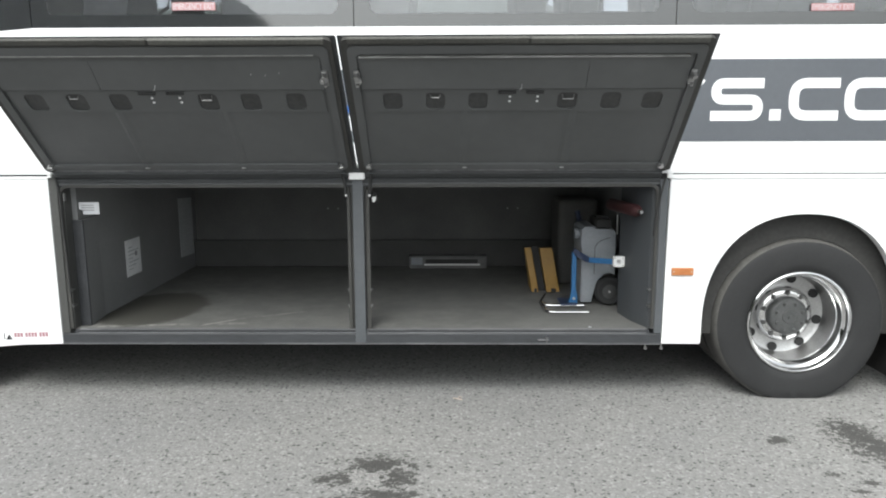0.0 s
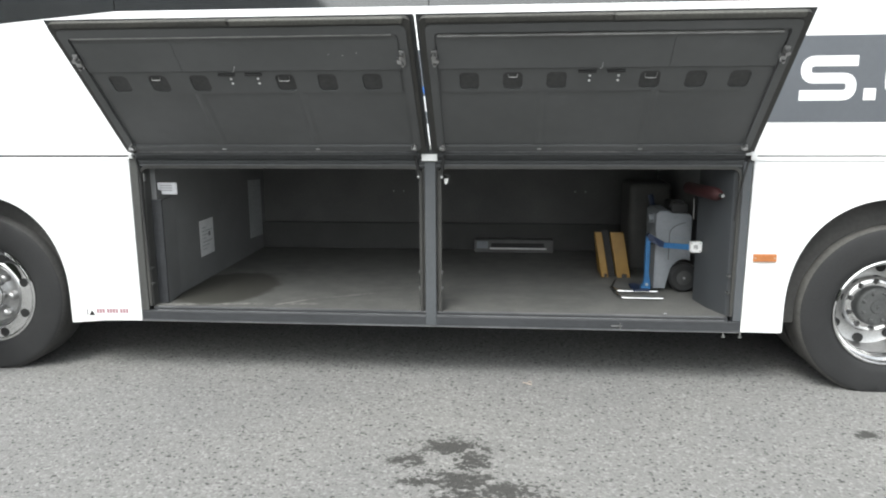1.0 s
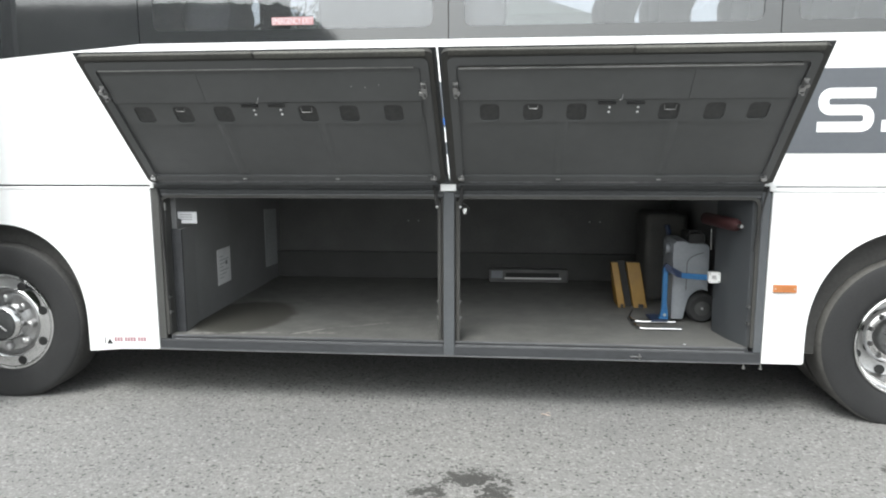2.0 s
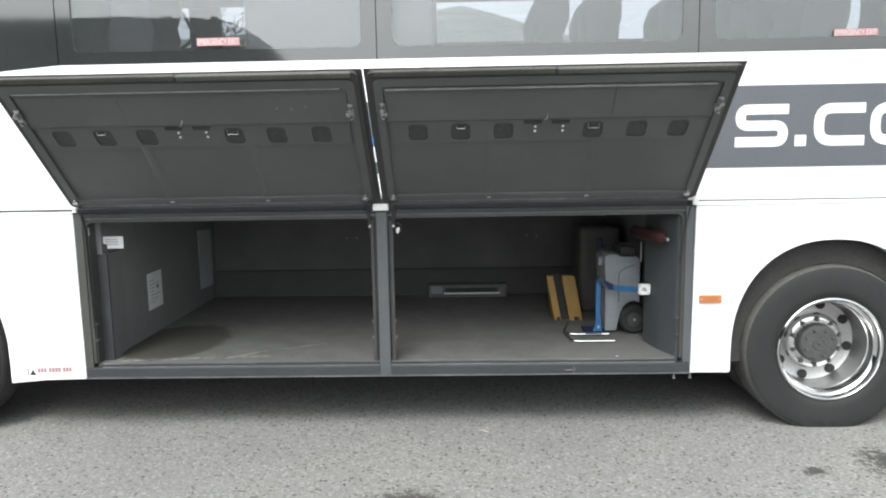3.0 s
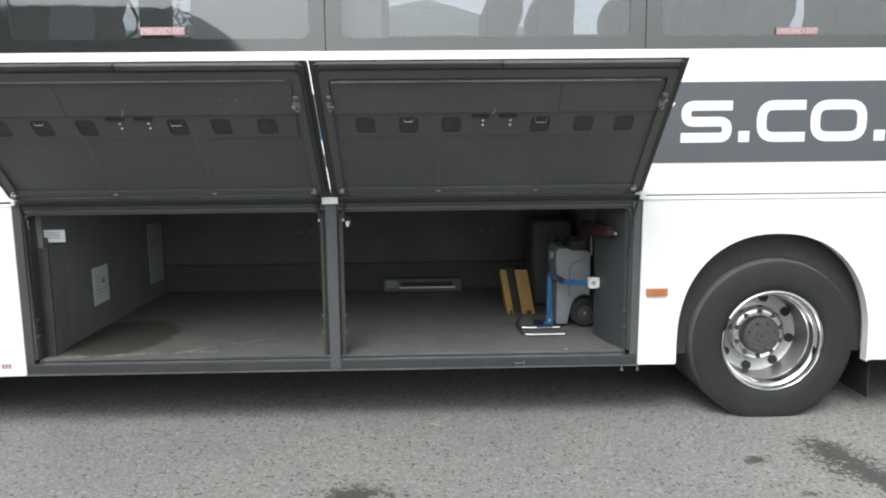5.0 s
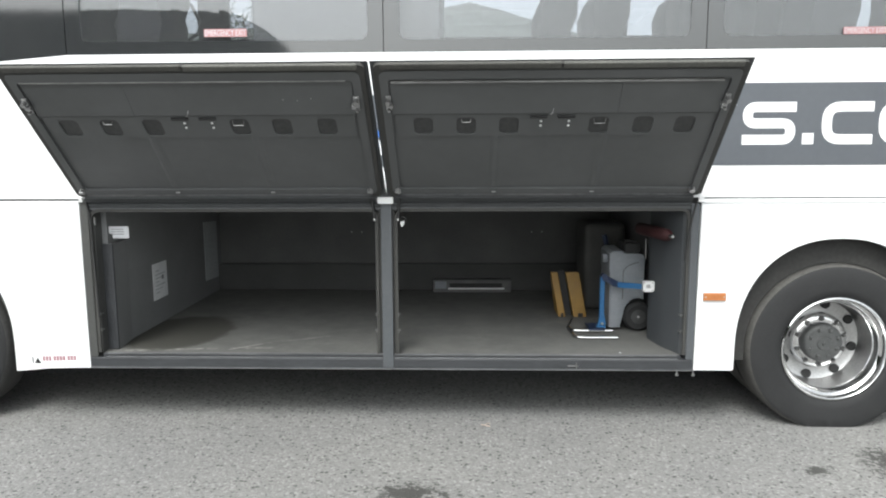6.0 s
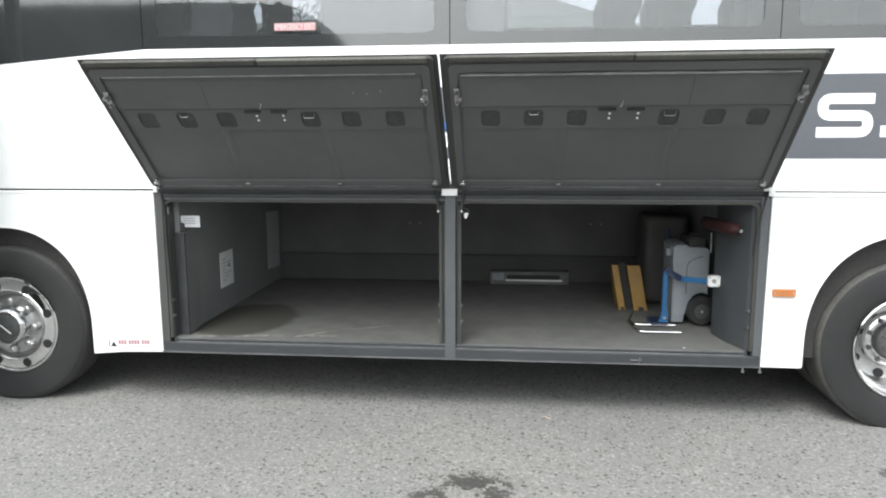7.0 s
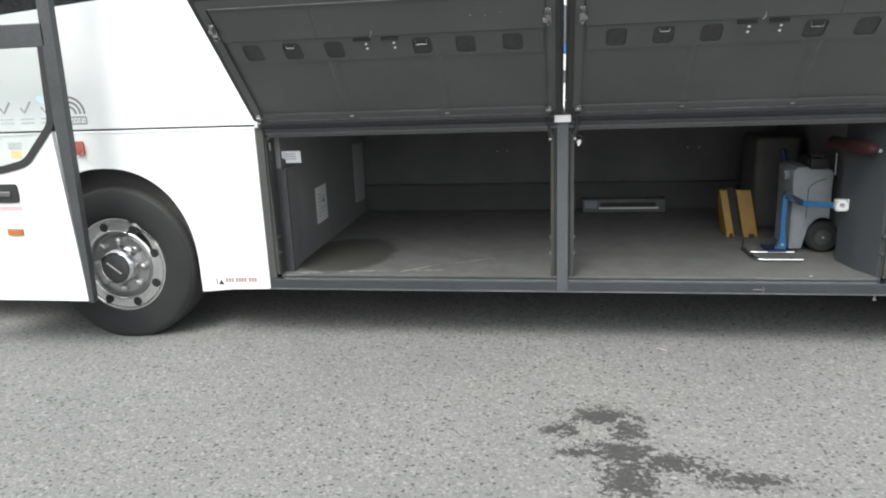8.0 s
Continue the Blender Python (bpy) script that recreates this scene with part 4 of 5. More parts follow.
        b = box(x - 0.02, x + 0.012, 0.066, 0.082, 0.02, 0.045, 0.003)
        join(b, box(x - 0.006, x + 0.006, 0.055, 0.10, 0.03, 0.04, 0.002))
        part("stay_bracket", b, STEEL, d)
    for x in dots:
        for v in (0.592, 0.560):
            part("rivet", moved(lathe([(0, 0.006), (0.006, 0.004), (0.007, 0.0)], 8), pose(x, v, 0.012, 90, 0, 0)), WHITE_PLASTIC, d)
        part("pull_slot", box(x - 0.06, x + 0.03, 0.618, 0.630, 0.012, 0.022, 0.003), BLACK, d)
    for h, w, drop in ((holes[3], 0.030, 0.024), (holes[1], 0.024, 0.012)):
        part("pull_loop", tube([(h - w, 0.612, 0.018), (h - w + 0.003, 0.612 - drop, 0.028), (h + w - 0.003, 0.612 - drop, 0.028), (h + w, 0.612, 0.018)], 0.0025, 6), NUT, d)
    part("hook", tube([(hook, 0.685, 0.02), (hook - 0.005, 0.670, 0.04), (hook - 0.014, 0.664, 0.043)], 0.0025, 6), NUT, d)
    return d


luggage_flap(-1.833, 0.002, [-1.613, -1.395, -1.170, -0.707, -0.485, -0.249], (-0.995, -0.850), -0.945, -1.235, ((-0.443, 0.752), (-0.372, 0.745), (-0.300, 0.760)))
luggage_flap(0.012, 1.830, [0.253, 0.475, 0.696, 1.157, 1.382, 1.594], (0.859, 1.001), 0.914, 1.236)

# ---------------------------------------------------------------- coach: wheels
def pressed(b, drop):
    """Flattens a tyre's foot at the ground, drop below the axle, and lets its outer wall bulge there."""
    for v in b.verts:
        k = min(max((-v.co.z - 0.28) / (drop - 0.28), 0.0), 1.0)
        if v.co.y < 0.12:
            v.co.y -= 0.016 * k * k
        v.co.z = max(v.co.z, -drop)
    return b


def tyre_mesh(width, r, drop):
    """Tyre turned round y, its bead at y = 0 and its walls bulging past it."""
    prof = [(0.312, 0.03), (0.321, 0.008), (0.334, -0.006), (0.37, -0.012), (0.43, -0.013), (0.478, -0.008), (0.497, -0.002), (0.503, 0.003), (0.510, 0.018), (r - 0.002, 0.036), (r, 0.050)]
    grooves = []
    n = 4
    for i in range(n):
        a = 0.06 + (width - 0.12) * (i + 0.7) / (n + 0.4)
        grooves += [(r, a - 0.005), (r - 0.009, a - 0.003), (r - 0.009, a + 0.003), (r, a + 0.005)]
    back = [(q, width - a) for q, a in prof[::-1]]
    return pressed(lathe(prof + grooves + back, 80), drop)


def shoulder_mesh(r, drop):
    """Thin worn band on the edge of the tread, a little proud of the rubber."""
    return pressed(lathe([(0.502, 0.001), (0.5045, 0.003), (0.5115, 0.018), (r, 0.036), (r + 0.0015, 0.050), (r + 0.0015, 0.225), (r - 0.004, 0.230)], 80), drop - 0.001)


def wheel_nut(size, height):
    return lathe([(0, -height), (size * 0.55, -height), (size, -height * 0.55), (size, 0.0)], 6)


def around(name, w, maker, material, n, radius, y, phase=0.5, label=""):
    """A ring of n single pieces that share one mesh."""
    first = None
    for i in range(n):
        a = 2 * math.pi * (i + phase) / n
        at = pose(radius * math.cos(a), y, radius * math.sin(a))
        if first is None:
            first = part(name, maker(), material, w, label)
            first.matrix_basis = at
        else:
            ob = new(name, first.data)
            ob.parent, ob.matrix_basis = w, at


# solid disc; its dark colour paints the shade inside a wheel hole
def opening(size):
    return lathe([(0, 0.0), (size, 0.0), (size, 0.012), (0, 0.012)], 14)


def rear_wheel(x):
    z = 0.482
    w = base("wheel", (x, 0.050, z), parent=coach, label="black tyre on a deep dished polished rear wheel")
    part("tyre", tyre_mesh(0.28, 0.516, z), TYRE, w, "black rubber tyre", True)
    part("tread", shoulder_mesh(0.516, z), SHOULDER, w, "dusty worn tread", True)
    part("inner_tyre", moved(tyre_mesh(0.28, 0.516, z), pose(0, 0.34, 0)), TYRE, w, "", True)
    part("inner_tread", moved(shoulder_mesh(0.516, z), pose(0, 0.34, 0)), SHOULDER, w, "dusty worn tread", True)
    lip = [(0.320, 0.010), (0.318, -0.002), (0.310, -0.006), (0.302, 0.002), (0.298, 0.030), (0.284, 0.040), (0.280, 0.048), (0.276, 0.085), (0.270, 0.092)]
    part("rim", lathe(lip, 72), CHROME, w, "polished rim lip", True)
    dish = [(0.270, 0.092), (0.266, 0.200), (0.258, 0.236), (0.236, 0.247), (0.165, 0.248)]
    part("dish", lathe(dish, 72), SATIN, w, "satin alloy wheel dish", True)
    cone = [(0.182, 0.248), (0.181, 0.226), (0.176, 0.208), (0.166, 0.195), (0.152, 0.188), (0.136, 0.186), (0.0, 0.186)]
    part("hub_cover", lathe(cone, 72), CHROME, w, "polished domed hub cover", True)
    around("rim_hole_shade", w, lambda: opening(0.030), STAIR, 8, 0.231, 0.236, -0.25)
    part("hub", lathe([(0.124, 0.188), (0.121, 0.150), (0.114, 0.138), (0.104, 0.133), (0.044, 0.133), (0.040, 0.127), (0.013, 0.127), (0.010, 0.120), (0.0, 0.120)], 40), HUB, w, "dull grey painted hub", True)
    around("hub_bolt", w, lambda: wheel_nut(0.012, 0.013), HUB, 8, 0.088, 0.134)
    around("wheel_nut", w, lambda: wheel_nut(0.017, 0.028), NUT, 10, 0.147, 0.190)
    return w


def front_wheel(x):
    z = 0.503
    w = base("wheel", (x, 0.040, z), parent=coach, label="black tyre on a polished front wheel with charcoal hub cap")
    part("tyre", tyre_mesh(0.29, 0.518, z), TYRE, w, "black rubber tyre", True)
    part("tread", shoulder_mesh(0.518, z), WORN, w, "worn tread", True)
    face = [(0.322, 0.012), (0.318, 0.000), (0.308, -0.003), (0.302, 0.005), (0.298, 0.006), (0.294, -0.001), (0.240, -0.0045), (0.234, -0.009), (0.228, -0.004), (0.222, 0.012)]
    part("rim", lathe(face, 72), CHROME, w, "polished rim with dark discs in place of openings", True)
    part("wheel_disc", lathe([(0.222, 0.012), (0.214, 0.032), (0.203, 0.036), (0.192, 0.026), (0.13, 0.022), (0.0, 0.022)], 72), SATIN, w, "satin alloy wheel disc", True)
    around("rim_hole_shade", w, lambda: opening(0.029), STAIR, 8, 0.266, -0.0060, 0.4)
    part("hub", lathe([(0.130, 0.024), (0.127, -0.02), (0.119, -0.052), (0.102, -0.066), (0.094, -0.056), (0.0, -0.056)], 40), CHROME, w, "polished hub sleeve", True)
    part("hub_cap", lathe([(0.094, -0.055), (0.088, -0.068), (0.068, -0.077), (0.0, -0.082)], 32), HUB, w, "charcoal hub cap", True)
    part("cap_mark", moved(box(-0.060, 0.060, -0.0845, -0.081, -0.004, 0.004), pose(0, 0, 0, 0, 38, 0)), WHITE_PLASTIC, w)
    around("wheel_nut", w, lambda: lathe([(0, -0.050), (0.013, -0.048), (0.022, -0.041), (0.027, -0.028), (0.028, 0.0)], 16), STEEL, 8, 0.163, 0.024, -0.07)
    return w


front_wheel(FRONT_WHEEL - 0.010)
rear_wheel(REAR_WHEEL)
far = front_wheel(FRONT_WHEEL - 0.010)
far.matrix_basis = pose(FRONT_WHEEL - 0.010, 2.46, 0.503, 0, 0, 180)
far = rear_wheel(REAR_WHEEL)
far.matrix_basis = pose(REAR_WHEEL, 2.45, 0.482, 0, 0, 180)

# wheel housings and underside
for cx, deep, hub in ((FRONT_WHEEL, 0.42, (FRONT_WHEEL - 0.010, 0.503)), (2.664, 0.76, (REAR_WHEEL, 0.482))):
    arc = [Vector(p) for p in arch(cx, 0.42, 0.42, 0.616, 0.690)]
    part("wheel_housing", ribbon(arc, 0.02, 0.05, deep), DUSTY, coach, "", True)
    spat = bmesh.new()
    rings = []
    for y in (0.100, 0.112):
        rings.append([spat.verts.new((x, y, z)) for x, z in arch(cx, 0.40, 0.40, 0.605, 0.675)])
        ring_in = [(hub[0] + 0.522 * math.cos(a), hub[1] + 0.522 * math.sin(a)) for a in (math.pi * i / 32 for i in range(33))]
        ring_in = [(ring_in[0][0], 0.40)] + ring_in + [(ring_in[-1][0], 0.40)]
        rings.append([spat.verts.new((x, y, z)) for x, z in ring_in])
    for p, q in ((rings[0], rings[1]), (rings[1], rings[3]), (rings[3], rings[2])):
        for i in range(len(p) - 1):
            spat.faces.new((p[i], p[i + 1], q[i + 1], q[i]))
    part("arch_liner", spat, LINER, coach, "dark rubber liner inside the wheel arch")
    part("housing_back", prism([(cx - 0.62, 0.45), (cx - 0.62, 1.2), (cx + 0.62, 1.2), (cx + 0.62, 0.45)], deep, deep + 0.02), DUSTY, coach)
part("underbody", box(-2.25, 2.02, 0.10, 2.42, 0.385, 0.408, 0.0), UNDER, coach)
part("underbody", box(3.30, 5.95, 0.10, 2.42, 0.42, 0.46), UNDER, coach)
part("underbody", box(-5.4, -3.55, 0.10, 2.42, 0.40, 0.44), UNDER, coach)
part("chassis_rail", box(-5.2, 5.8, 0.80, 0.92, 0.30, 0.385), UNDER, coach)
part("chassis_rail", box(-5.2, 5.8, 1.58, 1.70, 0.30, 0.385), UNDER, coach)
part("axle", moved(lathe([(0, -1.0), (0.08, -1.0), (0.10, -0.3), (0.2, -0.12), (0.2, 0.12), (0.1, 0.3), (0.08, 1.0), (0, 1.0)], 16), pose(2.675, 1.25, 0.50)), UNDER, coach)
part("axle", box(-2.97, -2.81, 0.3, 2.2, 0.42, 0.52, 0.02), UNDER, coach)
part("mudflap", prism([(0.12, 0.085), (0.12, 0.55), (0.60, 0.55), (0.60, 0.085)], 3.352, 3.362, "x"), UNDER, coach, "black rubber mudflap")
for x in (1.751, 1.848):
    part("drain_pin", moved(join(lathe([(0, 0), (0.012, 0), (0.012, 0.012), (0, 0.012)], 10), lathe([(0, 0.012), (0.006, 0.012), (0.006, 0.05), (0, 0.05)], 8)), pose(x, 0.035, 0.318, 90, 0, 0)), STEEL, coach)

# reflectors, notices
lamp = part("side_reflector", box(1.876, 2.007, -0.014, 0.0, 0.791, 0.838, 0.005, 2), ORANGE, coach, "amber side reflector")
for x in (1.888, 1.995):
    part("reflector_screw", moved(lathe([(0, -0.002), (0.004, -0.001), (0.004, 0.0)], 8), pose(x, -0.014, 0.814)), STEEL, lamp)
part("side_lamp", moved(prism(rounded(-0.034, 0.034, -0.044, 0.044, 0.012), -0.02, 0.0, bevel=0.005), pose(-3.03, 0, 1.287)), REDCAN2, coach, "red side marker lamp")
mark = base("weight_notice", (0.0, 0, 0), parent=coach)
part("warning_triangle", prism([(-2.201, 0.386), (-2.159, 0.386), (-2.180, 0.421)], -0.0015, 0.0), UNDER, mark)
part("margin_line", box(-2.213, -2.207, -0.0015, 0.0, 0.387, 0.428), UNDER, mark)
xx = -2.148
for k, wd in enumerate((1, 1, 1, 0, 1, 1, 1, 1, 0, 1, 1, 1)):
    if wd:
        part("print_bar", box(xx, xx + 0.0150, -0.0015, 0.0, 0.402 + 0.0004 * k, 0.430 + 0.0004 * k), PINK, mark)
    xx += 0.0195 if wd else 0.010
wave = base("wireless_sign", (-3.065, 0, 1.50), parent=coach)
for r in (0.045, 0.075, 0.105):
    pts = [Vector((r * math.cos(radians(a)), r * math.sin(radians(a)))) for a in range(0, 91, 10)]
    part("arc", ribbon(pts, 0.014, -0.0015, 0.0), INK, wave)
part("sign_box", ring(rounded(-0.02, 0.115, -0.065, -0.015, 0.008), rounded(-0.012, 0.107, -0.057, -0.023, 0.004), -0.0015, 0.0), INK, wave)
part("sign_lettering", lettering("WiFi", -0.004, 0.100, -0.053, -0.027, -0.0015), INK, wave)

# ---------------------------------------------------------------- coach: entrance door swung back along the side
leaf = base("entrance_door", (0, -0.30, 0), parent=coach, label="open entrance door leaf, white lower panel, glazed top, dark rubber edges")


def leafx(z):
    return -2.888 + 0.0185 * (z - 0.36)


lower = [(leafx(0.36) - 0.035, 0.362), (leafx(1.47) - 0.12, 1.45), (-3.20, 1.225), (-3.35, 1.185), (-3.95, 1.17), (-3.95, 0.362)]
part("lower_panel", prism(lower, 0.0, 0.035, bevel=0.004), WHITE, leaf, "white painted lower panel")
part("edge_rubber", prism([(leafx(0.36), 0.355), (leafx(2.7), 2.7), (leafx(2.7) - 0.075, 2.7), (leafx(1.45) - 0.085, 1.45), (leafx(0.36) - 0.035, 0.355)], -0.008, 0.04, bevel=0.004), FRAME, leaf, "dark grey edge rubber")
sash = [Vector(p) for p in ((-2.955, 1.90), (-2.975, 1.46), (-3.185, 1.235), (-3.36, 1.195), (-3.95, 1.18))]
part("glazing_seal", ribbon(corner_path(sash, 0.05), 0.045, -0.006, 0.03), BLACK, leaf)
part("cross_bar", box(-3.95, -2.92, -0.008, 0.035, 1.90, 2.03, 0.006), FRAME, leaf)
part("lower_pane", prism([(-2.945, 1.92), (-2.965, 1.47), (-3.175, 1.25), (-3.36, 1.21), (-3.93, 1.20), (-3.93, 1.92)], 0.006, 0.012), CLEAR, leaf, "clear glass pane").visible_shadow = False
part("upper_pane", prism([(-2.90, 2.02), (-2.90, 2.68), (-3.93, 2.68), (-3.93, 2.02)], 0.006, 0.012), CLEAR, leaf, "clear glass pane").visible_shadow = False
part("top_bar", box(-3.95, -2.90, -0.008, 0.035, 2.62, 2.70, 0.006), FRAME, leaf)
part("front_bar", box(-3.98, -3.93, -0.008, 0.035, 0.36, 2.70, 0.006), FRAME, leaf)
grip = part("door_handle", prism(rounded(-3.46, -3.275, 0.995, 1.11, 0.02), -0.012, 0.0, bevel=0.004), BLACK, leaf, "dark recessed handle plate")
part("handle_grip", box(-3.45, -3.32, -0.022, -0.012, 1.035, 1.065, 0.004), STEEL, grip)
part("print_bar", box(-3.48, -3.27, -0.0015, 0.0, 0.945, 0.972), PALE_PINK, leaf)
part("door_reflector", box(-3.395, -3.29, -0.012, 0.0, 0.790, 0.832, 0.004), ORANGE, leaf, "amber reflector")
for x in (-3.262, -3.126, -2.992):
    part("tick_sticker", ribbon([Vector((x - 0.034, 1.560)), Vector((x - 0.014, 1.530)), Vector((x + 0.034, 1.595))], 0.011, 0.003, 0.005), INK, leaf)
    for k in range(2):
        part("print_bar", box(x - 0.045, x + 0.040, 0.003, 0.005, 1.49 - 0.024 * k, 1.499 - 0.024 * k), PALE_INK, leaf)
part("blue_sticker", prism(rounded(-3.045, -2.995, 1.585, 1.625, 0.008), 0.003, 0.005), PALE_BLUE, leaf)
part("code_sticker", box(-3.29, -3.20, 0.003, 0.005, 1.315, 1.36), PALE_INK, leaf)
part("code_sticker", box(-3.28, -3.21, 0.003, 0.005, 1.262, 1.312), PALE_YELLOW, leaf)
part("door_arm", tube([(-3.5, 0.03, 1.2), (-3.7, 0.2, 1.2), (-4.0, 0.4, 1.2)], 0.02), STEEL, leaf)

# ---------------------------------------------------------------- coach: rear stairwell
part("door_pillar", box(3.657, 3.682, -0.012, 0.05, 0.372, 3.18, 0.008), PILLAR, coach, "dark grey door pillar")
part("door_pillar_edge", box(3.682, 3.694, -0.002, 0.05, 0.372, 3.18, 0.004), BLACK, coach)
part("stair_wall", box(3.66, 3.70, 0.05, 1.40, 0.40, 3.18), STAIR, coach)
part("stair_wall", box(4.78, 4.82, 0.05, 1.40, 0.40, 3.18), STAIR, coach)
part("stair_back", box(3.70, 4.78, 1.40, 1.44, 0.40, 3.18), STAIR, coach)
for y, z, end in ((0.0, 0.422, 4.77), (0.28, 0.742, 4.77), (0.56, 1.064, 4.336), (0.84, 1.378, 4.398)):
    part("step", box(3.70, 4.78, y + 0.004, 1.40, max(z - 0.30, 0.372), z - 0.004), STAIR, coach, "black stair step")
    part("step_edge", box(3.715, end, y, y + 0.05, z - 0.026, z, 0.004), NOSING, coach, "pale worn step edge strip")
part("stair_rail", tube([(4.05, 0.30, 1.673), (4.7, 0.30, 1.68)], 0.016), INTERIOR, coach, "dark stair handrail")
part("stair_stop", box(4.02, 4.10, 0.27, 0.28, 0.66, 0.668), NOSING, coach)
for x in (3.735, 4.30):
    part("step_bolt", box(x, x + 0.03, 0.20, 0.21, 0.418, 0.440, 0.004), STEEL, coach)

# ---------------------------------------------------------------- loose things in the bay
def wheel_chock(x, wide):
    """A yellow moulded ramp stood on its end, curved at the back."""
    c = base("ramp", (x, 1.00, BAY_FLOOR), "scuffed yellow plastic wheel ramp standing on its end", "ramp", "yellow ramps in the bay")
    side = [(0.0, 0.0), (0.02, 0.12), (0.045, 0.24), (0.07, 0.325), (0.10, 0.325), (0.15, 0.27), (0.21, 0.14), (0.24, 0.0)]
    b = prism(side, 0, wide, "x", 0.006)
    for v in b.verts:
        v.co.x -= 0.165 * v.co.z
    part("ramp_body", b, YELLOW, c)
    b = box(wide * 0.35, wide * 0.7, -0.012, 0.02, 0.0, 0.028, 0.003)
    part("foot_pad", b, BLACK, c)


wheel_chock(1.155, 0.052)
wheel_chock(1.266, 0.098)
strap = base("web_strap", (1.210, 1.03, BAY_FLOOR), "black webbing strap between the yellow ramps", "strap")
b = box(0.0, 0.053, 0.02, 0.035, 0.0, 0.335, 0.003)
for v in b.verts:
    v.co.x -= 0.165 * v.co.z
    v.co.y += 0.2 * v.co.z
part("webbing", b, BLACK, strap)

tank = base("wheeled_tank", (1.555, 0.71, BAY_FLOOR), "grey moulded plastic wheeled tank strapped to the bay wall", "tank")
TX0, TX1 = -0.108, 0.125
body = [(TX0, 0.02), (TX0, 0.40), (TX0 - 0.004, 0.41), (TX0 - 0.004, 0.53), (TX0 + 0.02, 0.55), (-0.022, 0.55), (-0.016, 0.535), (TX1 - 0.02, 0.532), (TX1, 0.51), (TX1, 0.23)]
body += [(0.085 + 0.0955 * math.cos(radians(a)), 0.095 + 0.13 * math.sin(radians(a))) for a in range(64, 181, 12)] + [(-0.03, 0.02)]
part("tank_body", prism(body, -0.10, 0.22, "y", 0.014), GREY_PLASTIC, tank, "grey moulded plastic body", True)
groove = corner_path([(-0.018, 0.22), (-0.018, 0.42), (0.02, 0.455), (0.085, 0.475)], 0.03)
part("moulded_line", ribbon(groove, 0.004, -0.1025, -0.098), DARKBOX, tank)
part("moulded_panel", prism(rounded(-0.095, -0.030, 0.06, 0.36, 0.02), -0.106, -0.10), GREY_PLASTIC, tank)
part("tank_cap", moved(lathe([(0, -0.03), (0.03, -0.03), (0.034, -0.02), (0.034, 0.0)], 18), pose(TX0 - 0.004, 0.0, 0.49, 0, 0, -90)), GREY_PLASTIC, tank)
part("tank_cap", moved(lathe([(0, -0.02), (0.02, -0.02), (0.024, 0.0)], 16), pose(TX0 - 0.002, -0.02, 0.33, 0, 0, -90)), DARKBOX, tank)
part("top_lid", prism(rounded(-0.01, 0.10, 0.532, 0.60, 0.02), -0.08, 0.16, "y", 0.012), BLACK, tank)
part("top_grip", tube([(-0.02, -0.06, 0.57), (0.0, -0.06, 0.615), (0.06, -0.06, 0.615), (0.08, -0.06, 0.57)], 0.008), BLACK, tank)
wheel = part("tank_wheel", moved(lathe([(0.05, -0.02), (0.082, -0.024), (0.097, -0.012), (0.100, 0.0), (0.100, 0.03), (0.09, 0.04), (0, 0.04)], 32), pose(0.088, -0.105, 0.101)), TYRE, tank, "black rubber wheel", True)
part("wheel_hub", moved(lathe([(0, -0.018), (0.03, -0.016), (0.051, -0.012), (0.051, 0.0)], 20), pose(0.088, -0.105, 0.101)), HOLE, wheel, "", True)
part("wheel_cap", moved(lathe([(0, -0.024), (0.008, -0.022), (0.009, -0.012)], 10), pose(0.088, -0.105, 0.101)), STEEL, wheel)
part("pull_rod", tube([(0.128, -0.11, 0.50), (0.126, -0.11, 0.635)], 0.005), STEEL, tank, "thin steel pull rod")

truck = base("hand_truck", (1.40, 0.50, BAY_FLOOR), "blue folding hand truck with chrome toe bars", "hand truck")
part("upright", box(-0.024, 0.008, 0.060, 0.096, 0.03, 0.385, 0.008), BLUE, truck, "blue steel upright")
part("knuckle", moved(prism(rounded(-0.026, 0.026, -0.016, 0.016, 0.008), -0.02, 0.02, bevel=0.004), pose(0.003, 0.055, 0.385, 0, 35, 0)), NAVY, truck)
for name, arm, paint in (("strap_band", box(0.075, 0.215, 0.050, 0.058, 0.335, 0.371, 0.003), BLUE), ("strap_fold", prism([(-0.010, 0.385), (0.005, 0.418), (0.078, 0.377), (0.078, 0.338), (0.055, 0.340)], 0.046, 0.056, bevel=0.003), NAVY)):
    for v in arm.verts:
        v.co.y -= 0.95 * max(v.co.x - 0.02, 0)
        v.co.z += 0.02 * v.co.x / 0.215 - 0.020
    part(name, arm, paint, truck, "blue webbing strap" if paint is BLUE else "dark folded strap end")
part("foot_plate", box(-0.10, 0.01, 0.02, 0.20, 0.02, 0.034, 0.004), NAVY, truck)
part("foot_bracket", prism([(-0.062, 0.0), (0.018, 0.0), (0.018, 0.07), (0.008, 0.13), (-0.020, 0.13), (-0.030, 0.06)], 0.058, 0.092, bevel=0.004), BLUE, truck, "blue steel foot bracket")
part("bracket_bolt", moved(lathe([(0, -0.008), (0.010, -0.006), (0.011, 0.0)], 8), pose(-0.006, 0.058, 0.06)), STEEL, truck)
part("back_upright", tube([(0.24, 0.46, 0.0), (0.24, 0.46, 0.36), (0.10, 0.46, 0.50), (0.070, 0.46, 0.62)], 0.019, 8), NAVY, truck, "dark blue tube behind the tank", True)
